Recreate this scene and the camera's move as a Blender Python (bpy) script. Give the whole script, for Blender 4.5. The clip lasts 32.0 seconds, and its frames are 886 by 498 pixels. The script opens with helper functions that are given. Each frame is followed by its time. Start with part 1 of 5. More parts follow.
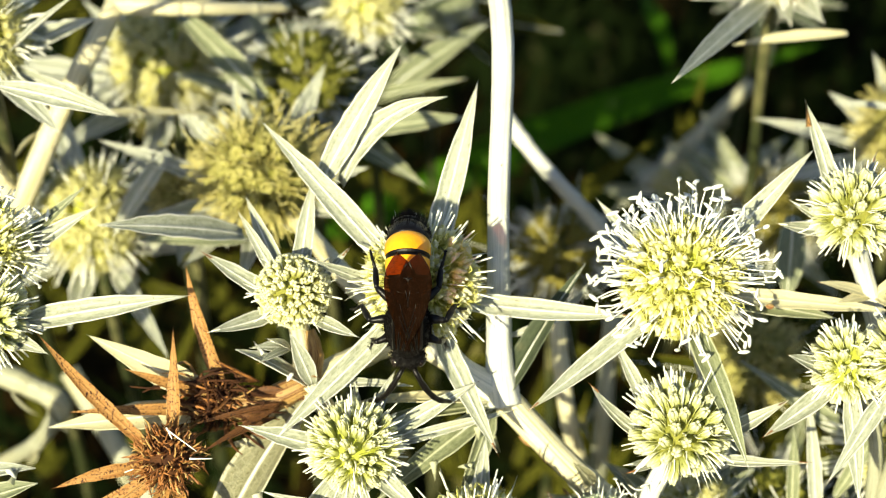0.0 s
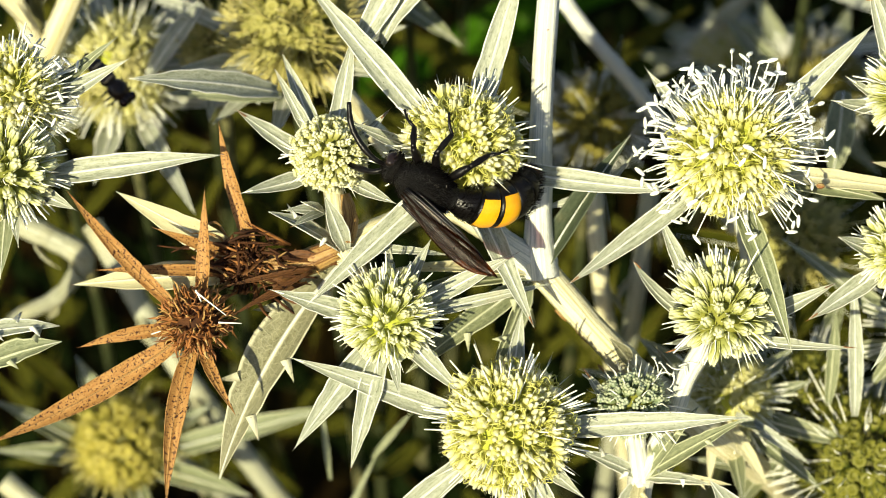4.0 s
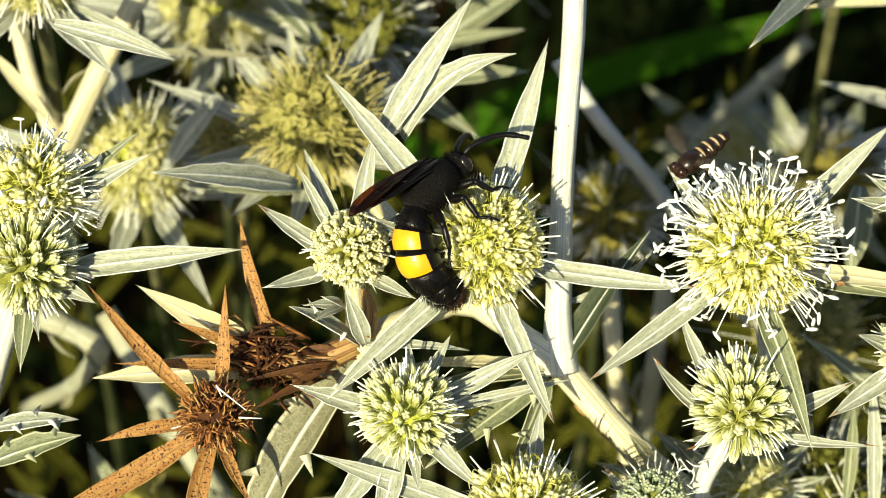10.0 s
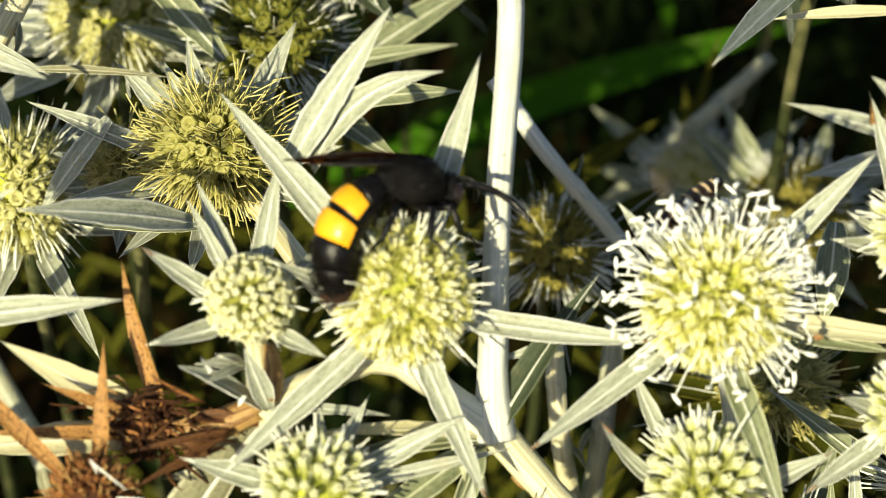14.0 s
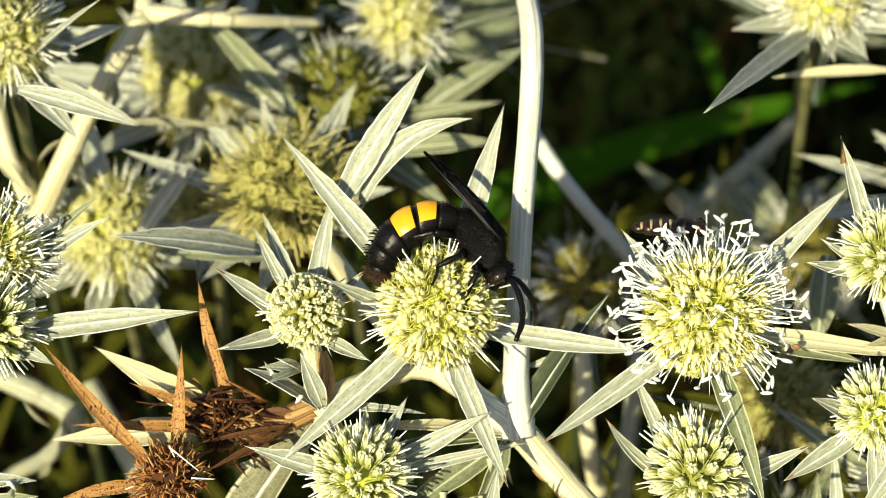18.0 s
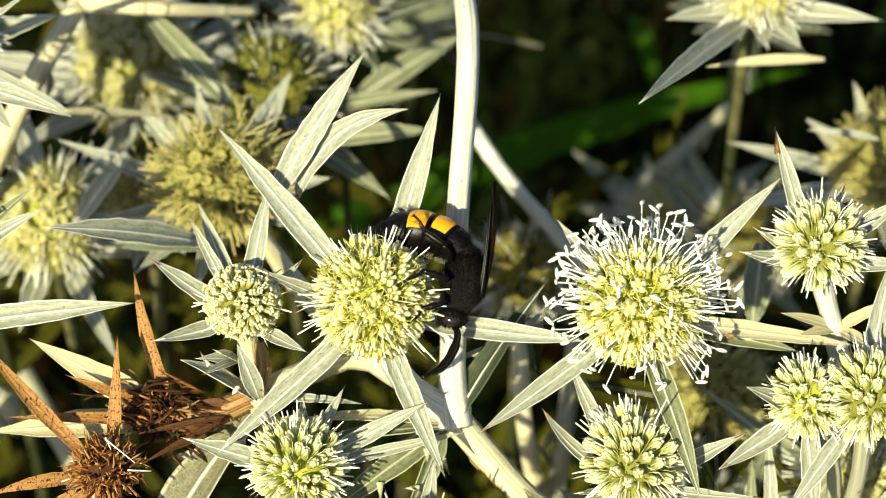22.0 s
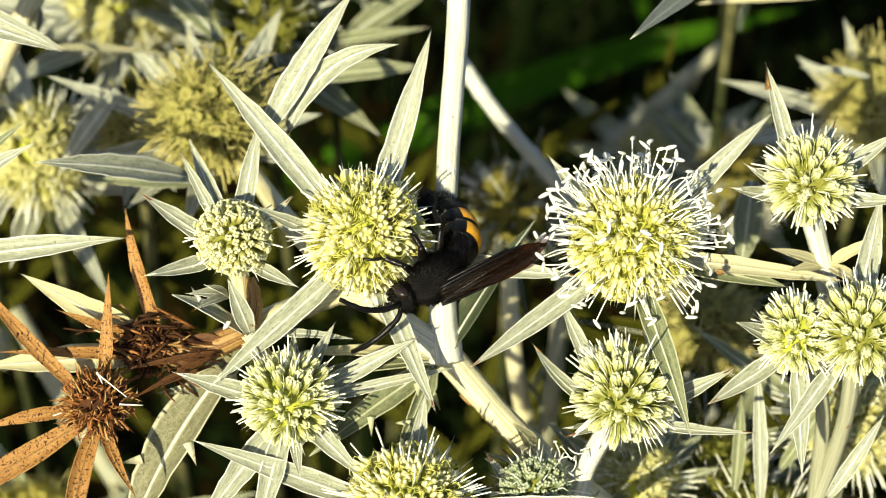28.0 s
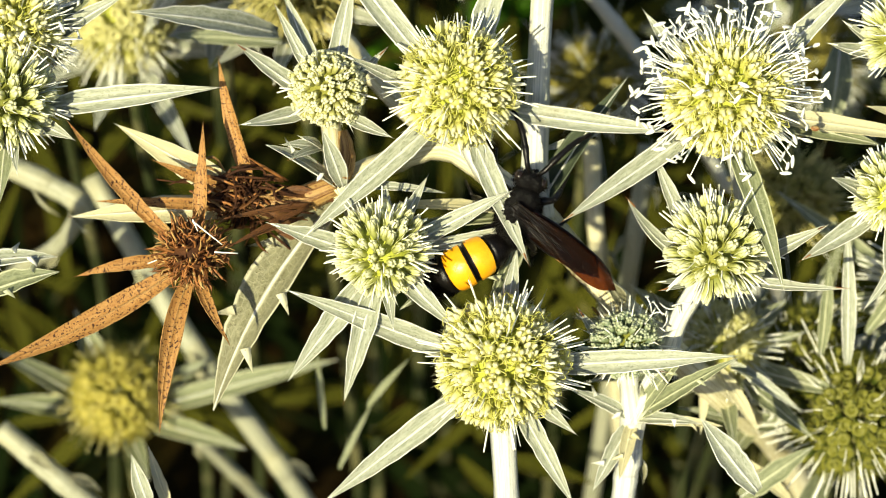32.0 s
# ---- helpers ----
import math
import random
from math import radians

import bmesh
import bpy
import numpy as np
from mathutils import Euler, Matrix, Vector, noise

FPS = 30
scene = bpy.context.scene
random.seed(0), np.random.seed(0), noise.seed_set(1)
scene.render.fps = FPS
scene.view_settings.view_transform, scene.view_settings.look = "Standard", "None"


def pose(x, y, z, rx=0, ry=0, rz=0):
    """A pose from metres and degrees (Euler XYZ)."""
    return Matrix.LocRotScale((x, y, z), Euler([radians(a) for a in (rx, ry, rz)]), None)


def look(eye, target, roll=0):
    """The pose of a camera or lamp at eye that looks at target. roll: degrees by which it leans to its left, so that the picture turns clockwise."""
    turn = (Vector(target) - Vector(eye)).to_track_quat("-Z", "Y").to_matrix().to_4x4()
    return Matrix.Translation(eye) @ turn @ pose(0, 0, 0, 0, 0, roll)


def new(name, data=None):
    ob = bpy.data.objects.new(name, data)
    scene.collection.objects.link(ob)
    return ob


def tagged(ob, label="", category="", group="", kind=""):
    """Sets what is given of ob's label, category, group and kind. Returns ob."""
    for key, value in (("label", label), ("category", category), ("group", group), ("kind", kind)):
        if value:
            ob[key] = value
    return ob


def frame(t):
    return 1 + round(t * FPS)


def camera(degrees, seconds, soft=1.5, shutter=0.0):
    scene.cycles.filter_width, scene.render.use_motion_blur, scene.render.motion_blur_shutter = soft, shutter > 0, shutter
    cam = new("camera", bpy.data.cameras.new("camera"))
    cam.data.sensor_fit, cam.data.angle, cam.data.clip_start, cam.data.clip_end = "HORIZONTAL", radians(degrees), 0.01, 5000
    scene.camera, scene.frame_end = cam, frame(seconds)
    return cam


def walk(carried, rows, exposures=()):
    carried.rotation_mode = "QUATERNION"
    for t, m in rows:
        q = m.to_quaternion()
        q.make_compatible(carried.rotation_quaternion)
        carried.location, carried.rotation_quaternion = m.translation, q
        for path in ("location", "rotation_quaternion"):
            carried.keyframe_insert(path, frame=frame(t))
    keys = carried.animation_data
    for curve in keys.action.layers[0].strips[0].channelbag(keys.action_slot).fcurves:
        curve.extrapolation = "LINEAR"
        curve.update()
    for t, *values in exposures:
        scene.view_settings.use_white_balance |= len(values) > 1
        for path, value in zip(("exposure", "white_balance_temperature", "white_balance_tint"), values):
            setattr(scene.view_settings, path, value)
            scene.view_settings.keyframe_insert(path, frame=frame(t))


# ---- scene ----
cam = camera(24, 32.0, soft=0.85)
# The subject lies in a tilted plane: u to the right, v up along the view's upright, w towards the viewer, in millimetres from AIM.
TILT = radians(40)
AIM = Vector((0, 0, 0.35))
AXES = np.array([[1, 0, 0], [0, math.sin(TILT), math.cos(TILT)], [0, -math.cos(TILT), math.sin(TILT)]])
PATH = [
    (0, pose(0.00000, -0.20182, 0.51935, 50.000, -0.000, 0.000)),
    (0.5, pose(-0.00296, -0.20132, 0.51779, 49.022, -0.200, 0.919)),
    (1, pose(-0.00427, -0.20010, 0.51770, 48.482, -0.728, 0.360)),
    (1.5, pose(-0.00578, -0.19891, 0.51843, 47.926, -1.041, 0.557)),
    (2, pose(-0.00581, -0.19800, 0.51874, 47.462, -1.628, 0.242)),
    (2.5, pose(-0.00703, -0.19724, 0.51830, 46.789, -1.558, 0.552)),
    (4.5, pose(-0.00249, -0.19432, 0.51487, 45.853, -1.084, 1.762)),
    (5, pose(-0.00133, -0.19504, 0.51485, 45.780, -0.695, 2.071)),
    (5.5, pose(-0.00021, -0.19525, 0.51487, 46.148, -0.219, 2.147)),
    (6, pose(0.00008, -0.19470, 0.51492, 45.844, -0.221, 2.020)),
    (6.5, pose(-0.00085, -0.19469, 0.51543, 45.657, -0.250, 2.137)),
    (7, pose(-0.00143, -0.19407, 0.51558, 46.252, -0.508, 2.168)),
    (7.5, pose(-0.00141, -0.19384, 0.51565, 46.470, -0.721, 1.935)),
    (8, pose(-0.00068, -0.19403, 0.51590, 46.987, -0.801, 1.993)),
    (8.5, pose(-0.00021, -0.19321, 0.51629, 47.195, -1.012, 1.749)),
    (9, pose(-0.00457, -0.19304, 0.51683, 47.350, -1.075, 1.900)),
    (9.5, pose(-0.00703, -0.19327, 0.51664, 47.882, -1.070, 1.925)),
    (10, pose(-0.00712, -0.19315, 0.51715, 47.999, -1.598, 1.573)),
    (10.5, pose(-0.00809, -0.19359, 0.51688, 48.368, -1.753, 1.787)),
    (11, pose(-0.00640, -0.19373, 0.51677, 49.058, -1.886, 1.518)),
    (11.5, pose(-0.00558, -0.18733, 0.51115, 49.013, -2.002, 1.511)),
    (12, pose(-0.00602, -0.17329, 0.50216, 48.401, -1.902, 1.676)),
    (12.5, pose(-0.00459, -0.16469, 0.49385, 49.075, -1.970, 1.679)),
    (13, pose(-0.00402, -0.16321, 0.49413, 48.518, -1.590, 1.693)),
    (13.5, pose(-0.00475, -0.16374, 0.49485, 48.534, -1.019, 2.029)),
    (14, pose(-0.00388, -0.16418, 0.49580, 48.517, -2.490, 0.440)),
    (14.5, pose(-0.00423, -0.16758, 0.49850, 48.495, -2.620, 0.716)),
    (16.5, pose(0.00651, -0.19550, 0.51540, 50.466, -0.927, 2.597)),
    (17, pose(0.00628, -0.19606, 0.51515, 50.553, -0.851, 2.785)),
    (17.5, pose(0.00544, -0.19643, 0.51530, 50.704, -0.623, 2.908)),
    (18, pose(0.00533, -0.19676, 0.51490, 50.724, -0.714, 2.795)),
    (18.5, pose(0.00457, -0.19705, 0.51564, 50.601, -0.797, 2.596)),
    (19, pose(0.00366, -0.19668, 0.51542, 50.809, -0.893, 2.772)),
    (19.5, pose(0.00525, -0.19637, 0.51568, 50.907, -1.090, 2.386)),
    (20, pose(0.00380, -0.19689, 0.51541, 50.682, -1.238, 2.371)),
    (20.5, pose(0.00380, -0.19716, 0.51539, 50.395, -1.137, 2.037)),
    (21, pose(0.00402, -0.19677, 0.51547, 49.835, -1.296, 1.779)),
    (21.5, pose(0.00438, -0.19672, 0.51513, 50.343, -1.401, 1.746)),
    (22, pose(0.00527, -0.19620, 0.51615, 50.202, -1.714, 1.347)),
    (22.5, pose(0.00498, -0.19549, 0.51602, 49.612, -1.560, 1.373)),
    (23, pose(0.00263, -0.19625, 0.51582, 49.060, -1.593, 1.466)),
    (23.5, pose(0.00275, -0.19684, 0.51555, 48.763, -1.742, 1.537)),
    (24, pose(0.00333, -0.19614, 0.51556, 48.565, -2.003, 1.039)),
    (24.5, pose(0.00494, -0.19575, 0.51619, 48.705, -2.076, 0.811)),
    (25, pose(0.00475, -0.19630, 0.51630, 48.497, -1.789, 1.331)),
    (25.5, pose(0.00422, -0.19625, 0.51670, 48.475, -1.611, 1.591)),
    (27.5, pose(0.00508, -0.19723, 0.51565, 48.424, -1.865, 1.166)),
    (28, pose(0.00522, -0.19732, 0.51538, 48.722, -1.937, 1.175)),
    (28.5, pose(0.00463, -0.19732, 0.51513, 48.417, -1.783, 1.556)),
    (29, pose(0.00468, -0.19916, 0.51334, 48.572, -1.579, 2.171)),
    (29.5, pose(0.00394, -0.20020, 0.51221, 48.628, -1.968, 1.942)),
    (30, pose(0.00089, -0.20132, 0.51125, 48.675, -1.922, 2.381)),
    (30.5, pose(0.00181, -0.20206, 0.50924, 48.210, -1.795, 2.191)),
    (31, pose(0.00149, -0.20309, 0.50858, 47.699, -2.063, 1.817)),
    (31.5, pose(-0.00092, -0.20370, 0.50810, 47.045, -1.745, 2.135)),
    (32, pose(-0.00231, -0.20365, 0.50807, 46.726, -1.826, 2.159)),
]
walk(cam, PATH, [(0.0, 0.97), (1.0, 0.80), (2.0, 0.73), (5.0, 0.66), (32.0, 0.65)])
cam.data.dof.use_dof = True
cam.data.dof.focus_distance = 0.2495
cam.data.dof.aperture_fstop = 26

# ---- light ----
SUN_ELEVATION, SUN_TURN = 29, -24  # degrees; turn from straight behind the viewer, to the left
world = bpy.data.worlds.new("sky")
scene.world = world
world.use_nodes = True
sky = world.node_tree.nodes.new("ShaderNodeTexSky")
sky.sky_type = "NISHITA"
sky.sun_disc = False
sky.sun_elevation = radians(SUN_ELEVATION)
sky.sun_rotation = radians(180 - SUN_TURN)
world.node_tree.links.new(sky.outputs[0], world.node_tree.nodes["Background"].inputs[0])
world.node_tree.nodes["Background"].inputs[1].default_value = 0.068
sun_data = bpy.data.lights.new("sun", "SUN")
sun_data.energy, sun_data.angle, sun_data.color = 4.7, radians(0.5), (1.0, 0.92, 0.605)
sun = new("sun", sun_data)
ce, se = math.cos(radians(SUN_ELEVATION)), math.sin(radians(SUN_ELEVATION))
sun.matrix_world = look(Vector((ce * math.sin(radians(SUN_TURN)), -ce * math.cos(radians(SUN_TURN)), se)) * 5, (0, 0, 0))


# ---- materials ----
def shader(name, rough=0.55, spec=0.4):
    mat = bpy.data.materials.new(name)
    mat.use_nodes = True
    nt = mat.node_tree
    bsdf = nt.nodes["Principled BSDF"]
    bsdf.inputs["Roughness"].default_value = rough
    bsdf.inputs["Specular IOR Level"].default_value = spec
    return mat, nt, bsdf


def node(nt, kind, **values):
    n = nt.nodes.new("ShaderNode" + kind)
    for key, value in values.items():
        n.inputs[key.replace("_", " ")].default_value = value
    return n


def calc(nt, op, a, b=None, c=None):
    n = nt.nodes.new("ShaderNodeMath")
    n.operation = op
    for i, v in enumerate((a, b, c)):
        if v is None:
            continue
        if isinstance(v, (int, float)):
            n.inputs[i].default_value = v
        else:
            nt.links.new(v, n.inputs[i])
    return n.outputs[0]


def blend(nt, factor, a, b):
    n = nt.nodes.new("ShaderNodeMix")
    n.data_type = "RGBA"
    for i, v in ((0, factor), (6, a), (7, b)):
        if isinstance(v, (int, float)):
            n.inputs[i].default_value = v
        elif isinstance(v, tuple):
            n.inputs[i].default_value = (*v, 1)
        else:
            nt.links.new(v, n.inputs[i])
    return n.outputs[2]


def steps(nt, factor, low, high):
    n = nt.nodes.new("ShaderNodeMapRange")
    nt.links.new(factor, n.inputs[0])
    n.inputs[1].default_value, n.inputs[2].default_value = low, high
    return n.outputs[0]


def grain(nt, coords, scale, detail=3.0, rough=0.6):
    n = node(nt, "TexNoise", Scale=scale, Detail=detail, Roughness=rough)
    nt.links.new(coords, n.inputs["Vector"])
    return n.outputs["Fac"]


def stretched(nt, coords, x, y, z=1.0):
    n = nt.nodes.new("ShaderNodeMapping")
    nt.links.new(coords, n.inputs[0])
    n.inputs["Scale"].default_value = (x, y, z)
    return n.outputs[0]


def relief(nt, bsdf, height, strength, distance):
    n = nt.nodes.new("ShaderNodeBump")
    n.inputs["Strength"].default_value, n.inputs["Distance"].default_value = strength, distance
    nt.links.new(height, n.inputs["Height"])
    nt.links.new(n.outputs[0], bsdf.inputs["Normal"])


def coords_of(nt):
    tc = nt.nodes.new("ShaderNodeTexCoord")
    split = nt.nodes.new("ShaderNodeSeparateXYZ")
    nt.links.new(tc.outputs["UV"], split.inputs[0])
    return tc.outputs["UV"], tc.outputs["Object"], split.outputs[0], split.outputs[1]


def chance(nt):
    return nt.nodes.new("ShaderNodeObjectInfo").outputs["Random"]


def see_through(nt, bsdf, colour, amount):
    """Thin tissue: part of the light passes through it."""
    tr = nt.nodes.new("ShaderNodeBsdfTranslucent")
    nt.links.new(colour, tr.inputs[0])
    mix = nt.nodes.new("ShaderNodeMixShader")
    mix.inputs[0].default_value = amount
    nt.links.new(bsdf.outputs[0], mix.inputs[1])
    nt.links.new(tr.outputs[0], mix.inputs[2])
    nt.links.new(mix.outputs[0], nt.nodes["Material Output"].inputs[0])


def leaf_material(name, flesh, deep, pale, specks, spot=(0.10, 0.08, 0.04), rib=1.0, rough=0.5, cast=0.35):
    """Blade: pale midrib, margins and side veins on duller flesh; fine grain, dark specks."""
    mat, nt, bsdf = shader(name, rough, 0.08 if rough > 0.8 else 0.4)
    uv, obj, u, v = coords_of(nt)
    x = calc(nt, "ABSOLUTE", calc(nt, "SUBTRACT", calc(nt, "MULTIPLY", u, 2.0), 1.0))
    wob = calc(nt, "MULTIPLY", calc(nt, "SUBTRACT", grain(nt, obj, 500), 0.5), 0.10)
    xw = calc(nt, "ADD", x, wob)
    mid = calc(nt, "SUBTRACT", 1.0, steps(nt, xw, 0.05, 0.13))
    edge = steps(nt, xw, 0.84, 0.94)
    second = calc(nt, "MULTIPLY", calc(nt, "SUBTRACT", 1.0, steps(nt, calc(nt, "ABSOLUTE", calc(nt, "SUBTRACT", xw, 0.5)), 0.02, 0.07)), 0.12)
    net = node(nt, "TexVoronoi", Scale=1.0)
    net.feature = "DISTANCE_TO_EDGE"
    nt.links.new(stretched(nt, uv, 7.0, 9.0), net.inputs["Vector"])
    veins = calc(nt, "MULTIPLY", calc(nt, "SUBTRACT", 1.0, steps(nt, net.outputs["Distance"], 0.01, 0.09)), 0.20)
    mask = calc(nt, "MULTIPLY", calc(nt, "MAXIMUM", calc(nt, "MAXIMUM", mid, edge), calc(nt, "MAXIMUM", second, veins)), rib)
    body = blend(nt, steps(nt, grain(nt, stretched(nt, uv, 3.2, 1.5), 1.7, 6.0, 0.8), 0.36, 0.64), flesh, deep)
    body = blend(nt, calc(nt, "MULTIPLY", steps(nt, grain(nt, obj, 1500, 4.0, 0.7), 0.42, 0.66), 0.4), body, deep)
    body = blend(nt, calc(nt, "MULTIPLY", chance(nt), cast), body, (0.44, 0.47, 0.40))
    col = blend(nt, mask, body, pale)
    dots = steps(nt, grain(nt, obj, 3300, 3.0), specks, specks + 0.05)
    col = blend(nt, dots, col, spot)
    stain = steps(nt, grain(nt, obj, 130, 3.0), 0.62, 0.75)
    col = blend(nt, calc(nt, "MULTIPLY", stain, 0.22), col, (0.45, 0.38, 0.20))
    nt.links.new(col, bsdf.inputs["Base Color"])
    relief(nt, bsdf, calc(nt, "ADD", mask, grain(nt, obj, 2500)), 0.45, 0.0003)
    see_through(nt, bsdf, col, 0.18)
    return mat


LEAF = leaf_material("silvery_blade", (0.165, 0.195, 0.115), (0.50, 0.52, 0.40), (0.87, 0.87, 0.80), 0.655, cast=0.2)
LEAF_GREEN = leaf_material("grey_green_blade", (0.085, 0.11, 0.045), (0.26, 0.285, 0.15), (0.58, 0.60, 0.40), 0.69, cast=0.12)
# Olive leaf tones with the thicket's shade put into them.
LEAF_SHADE = leaf_material("shaded_olive_blade", (0.020, 0.028, 0.002), (0.050, 0.054, 0.004), (0.13, 0.115, 0.015), 0.69, rough=0.85, cast=0.0)
# Dark green blade, its tones lowered further to hold shade.
LEAF_GREEN_SHADED = leaf_material("shaded_green_blade", (0.030, 0.044, 0.020), (0.065, 0.085, 0.045), (0.17, 0.20, 0.13), 0.69, rib=0.6, rough=0.7, cast=0.0)
LEAF_PALE = leaf_material("straw_blade", (0.58, 0.52, 0.27), (0.66, 0.62, 0.38), (0.82, 0.76, 0.50), 0.66, (0.25, 0.12, 0.04))
LEAF_DEAD = leaf_material("withered_blade", (0.33, 0.135, 0.030), (0.54, 0.30, 0.095), (0.56, 0.35, 0.13), 0.555, (0.06, 0.020, 0.009), 0.25, 0.6, 0.0)
LEAF_BROWN = leaf_material("brown_blade", (0.06, 0.022, 0.007), (0.17, 0.068, 0.018), (0.30, 0.14, 0.045), 0.60, (0.03, 0.014, 0.008), 0.15, 0.65, 0.0)
LEAF_FADED = leaf_material("faded_blade", (0.14, 0.135, 0.065), (0.28, 0.27, 0.15), (0.66, 0.64, 0.46), 0.64, cast=0.1)
# Two copies of one grass: near-black with shade in the colour, and lit.
GRASS_SHADED = leaf_material("grass_blade", (0.003, 0.007, 0.0008), (0.005, 0.011, 0.001), (0.007, 0.014, 0.0015), 0.8, rough=0.9, cast=0.0)
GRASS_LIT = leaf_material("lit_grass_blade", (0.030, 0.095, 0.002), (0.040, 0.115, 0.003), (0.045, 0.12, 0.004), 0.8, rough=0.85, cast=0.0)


def stem_material(name, pale, streak, spots):
    mat, nt, bsdf = shader(name, 0.5)
    uv, obj, u, v = coords_of(nt)
    lines = grain(nt, stretched(nt, uv, 26.0, 0.5), 1.0, 2.0)
    col = blend(nt, steps(nt, lines, 0.46, 0.56), pale, streak)
    patch = steps(nt, grain(nt, obj, 90, 3.0), 0.5, 0.72)
    col = blend(nt, calc(nt, "MULTIPLY", patch, 0.4), col, (0.52, 0.46, 0.22))
    dots = steps(nt, grain(nt, obj, 700, 3.0), spots, spots + 0.05)
    col = blend(nt, dots, col, (0.22, 0.09, 0.03))
    nt.links.new(col, bsdf.inputs["Base Color"])
    relief(nt, bsdf, calc(nt, "ADD", lines, grain(nt, obj, 1800)), 0.4, 0.0003)
    return mat


STEM = stem_material("pale_stem", (0.77, 0.77, 0.70), (0.48, 0.51, 0.47), 0.72)
STEM_CREAM = stem_material("cream_stem", (0.74, 0.70, 0.50), (0.50, 0.45, 0.24), 0.69)
# The pale stem again, with shade mixed into its colour.
STEM_SHADED = stem_material("shaded_stem", (0.42, 0.42, 0.31), (0.27, 0.28, 0.19), 0.7)
# Stalks behind: deep shade painted in as a near-black stem colour.
STEM_DEEP_SHADE = stem_material("deep_shade_stem", (0.05, 0.06, 0.02), (0.03, 0.04, 0.014), 0.7)
STEM_BROWN = stem_material("dead_stem", (0.40, 0.24, 0.08), (0.15, 0.06, 0.016), 0.6)


def floret_material(name, low, high, tip, rough=0.45, lift=1.0):
    mat, nt, bsdf = shader(name, rough)
    uv, obj, u, v = coords_of(nt)
    col = blend(nt, steps(nt, v, 0.15, 0.6), low, high)
    col = blend(nt, steps(nt, v, 0.62, 0.9), col, tip)
    tone = nt.nodes.new("ShaderNodeNewGeometry").outputs["Random Per Island"]
    col = blend(nt, calc(nt, "MULTIPLY", chance(nt), 0.2 * lift), col, (0.50, 0.48, 0.08))
    col = blend(nt, calc(nt, "MULTIPLY", tone, 0.08 * lift), col, (0.75, 0.76, 0.45))
    col = blend(nt, calc(nt, "MULTIPLY", steps(nt, grain(nt, obj, 900), 0.55, 0.7), 0.25 * lift), col, (0.36, 0.36, 0.10))
    nt.links.new(col, bsdf.inputs["Base Color"])
    see_through(nt, bsdf, col, 0.38)
    return mat


FLORET_BUD = floret_material("bud_floret", (0.24, 0.29, 0.03), (0.60, 0.63, 0.20), (0.92, 0.92, 0.68))
FLORET_CREAM = floret_material("cream_floret", (0.30, 0.31, 0.05), (0.68, 0.67, 0.28), (0.93, 0.92, 0.70))
FLORET_OPEN = floret_material("open_floret", (0.56, 0.57, 0.06), (0.80, 0.78, 0.26), (0.95, 0.93, 0.70))
FLORET_SPENT = floret_material("spent_floret", (0.06, 0.06, 0.006), (0.13, 0.12, 0.014), (0.30, 0.26, 0.045), lift=0.2)
FLORET_STRAW = floret_material("straw_floret", (0.12, 0.13, 0.012), (0.25, 0.25, 0.035), (0.48, 0.45, 0.14))
FLORET_BLUE = floret_material("young_floret", (0.22, 0.28, 0.11), (0.30, 0.40, 0.28), (0.62, 0.68, 0.52))
FLORET_CUP = floret_material("cup_floret", (0.02, 0.035, 0.003), (0.045, 0.070, 0.006), (0.24, 0.24, 0.035), lift=0.15)
FLORET_GOLD = floret_material("gold_floret", (0.09, 0.105, 0.006), (0.23, 0.225, 0.016), (0.52, 0.45, 0.09), lift=0.3)
FLORET_FADED = floret_material("faded_floret", (0.20, 0.21, 0.022), (0.44, 0.43, 0.09), (0.72, 0.69, 0.34))


def plain(name, a, b, scale, rough=0.5, spec=0.4, bump=0.0, metal=0.0):
    mat, nt, bsdf = shader(name, rough, spec)
    obj = nt.nodes.new("ShaderNodeTexCoord").outputs["Object"]
    n = grain(nt, obj, scale)
    nt.links.new(blend(nt, steps(nt, n, 0.35, 0.65), a, b), bsdf.inputs["Base Color"])
    bsdf.inputs["Metallic"].default_value = metal
    if bump:
        relief(nt, bsdf, grain(nt, obj, scale * 4), 0.6, bump)
    return mat


CORE = plain("receptacle", (0.36, 0.39, 0.04), (0.46, 0.48, 0.07), 600, 0.7, 0.3, 0.0003)
CORE_BUD = plain("bud_receptacle", (0.15, 0.16, 0.02), (0.24, 0.24, 0.04), 600, 0.7, 0.3, 0.0003)
CORE_DARK = plain("spent_receptacle", (0.09, 0.09, 0.025), (0.16, 0.15, 0.04), 500, 0.7, 0.3, 0.0003)
BRISTLE = plain("pale_bristle", (0.82, 0.83, 0.70), (0.90, 0.90, 0.82), 400, 0.45)
BRISTLE_DULL = plain("dull_bristle", (0.38, 0.33, 0.08), (0.66, 0.60, 0.26), 400, 0.5)
BRISTLE_DEAD = plain("dead_bristle", (0.14, 0.05, 0.014), (0.36, 0.15, 0.04), 500, 0.6)
DEAD_CORE = plain("dead_core", (0.03, 0.011, 0.005), (0.08, 0.03, 0.010), 700, 0.8, 0.2, 0.0003)
STAMEN = plain("stamen", (0.86, 0.87, 0.80), (0.90, 0.90, 0.86), 500, 0.4)
BLACK = plain("black_cuticle", (0.003, 0.0025, 0.0025), (0.005, 0.004, 0.004), 800, 0.33, 0.28, 0.0001)
VELVET = plain("velvet_cuticle", (0.0015, 0.0013, 0.0013), (0.003, 0.0024, 0.0024), 1500, 0.42, 0.26, 0.0006)
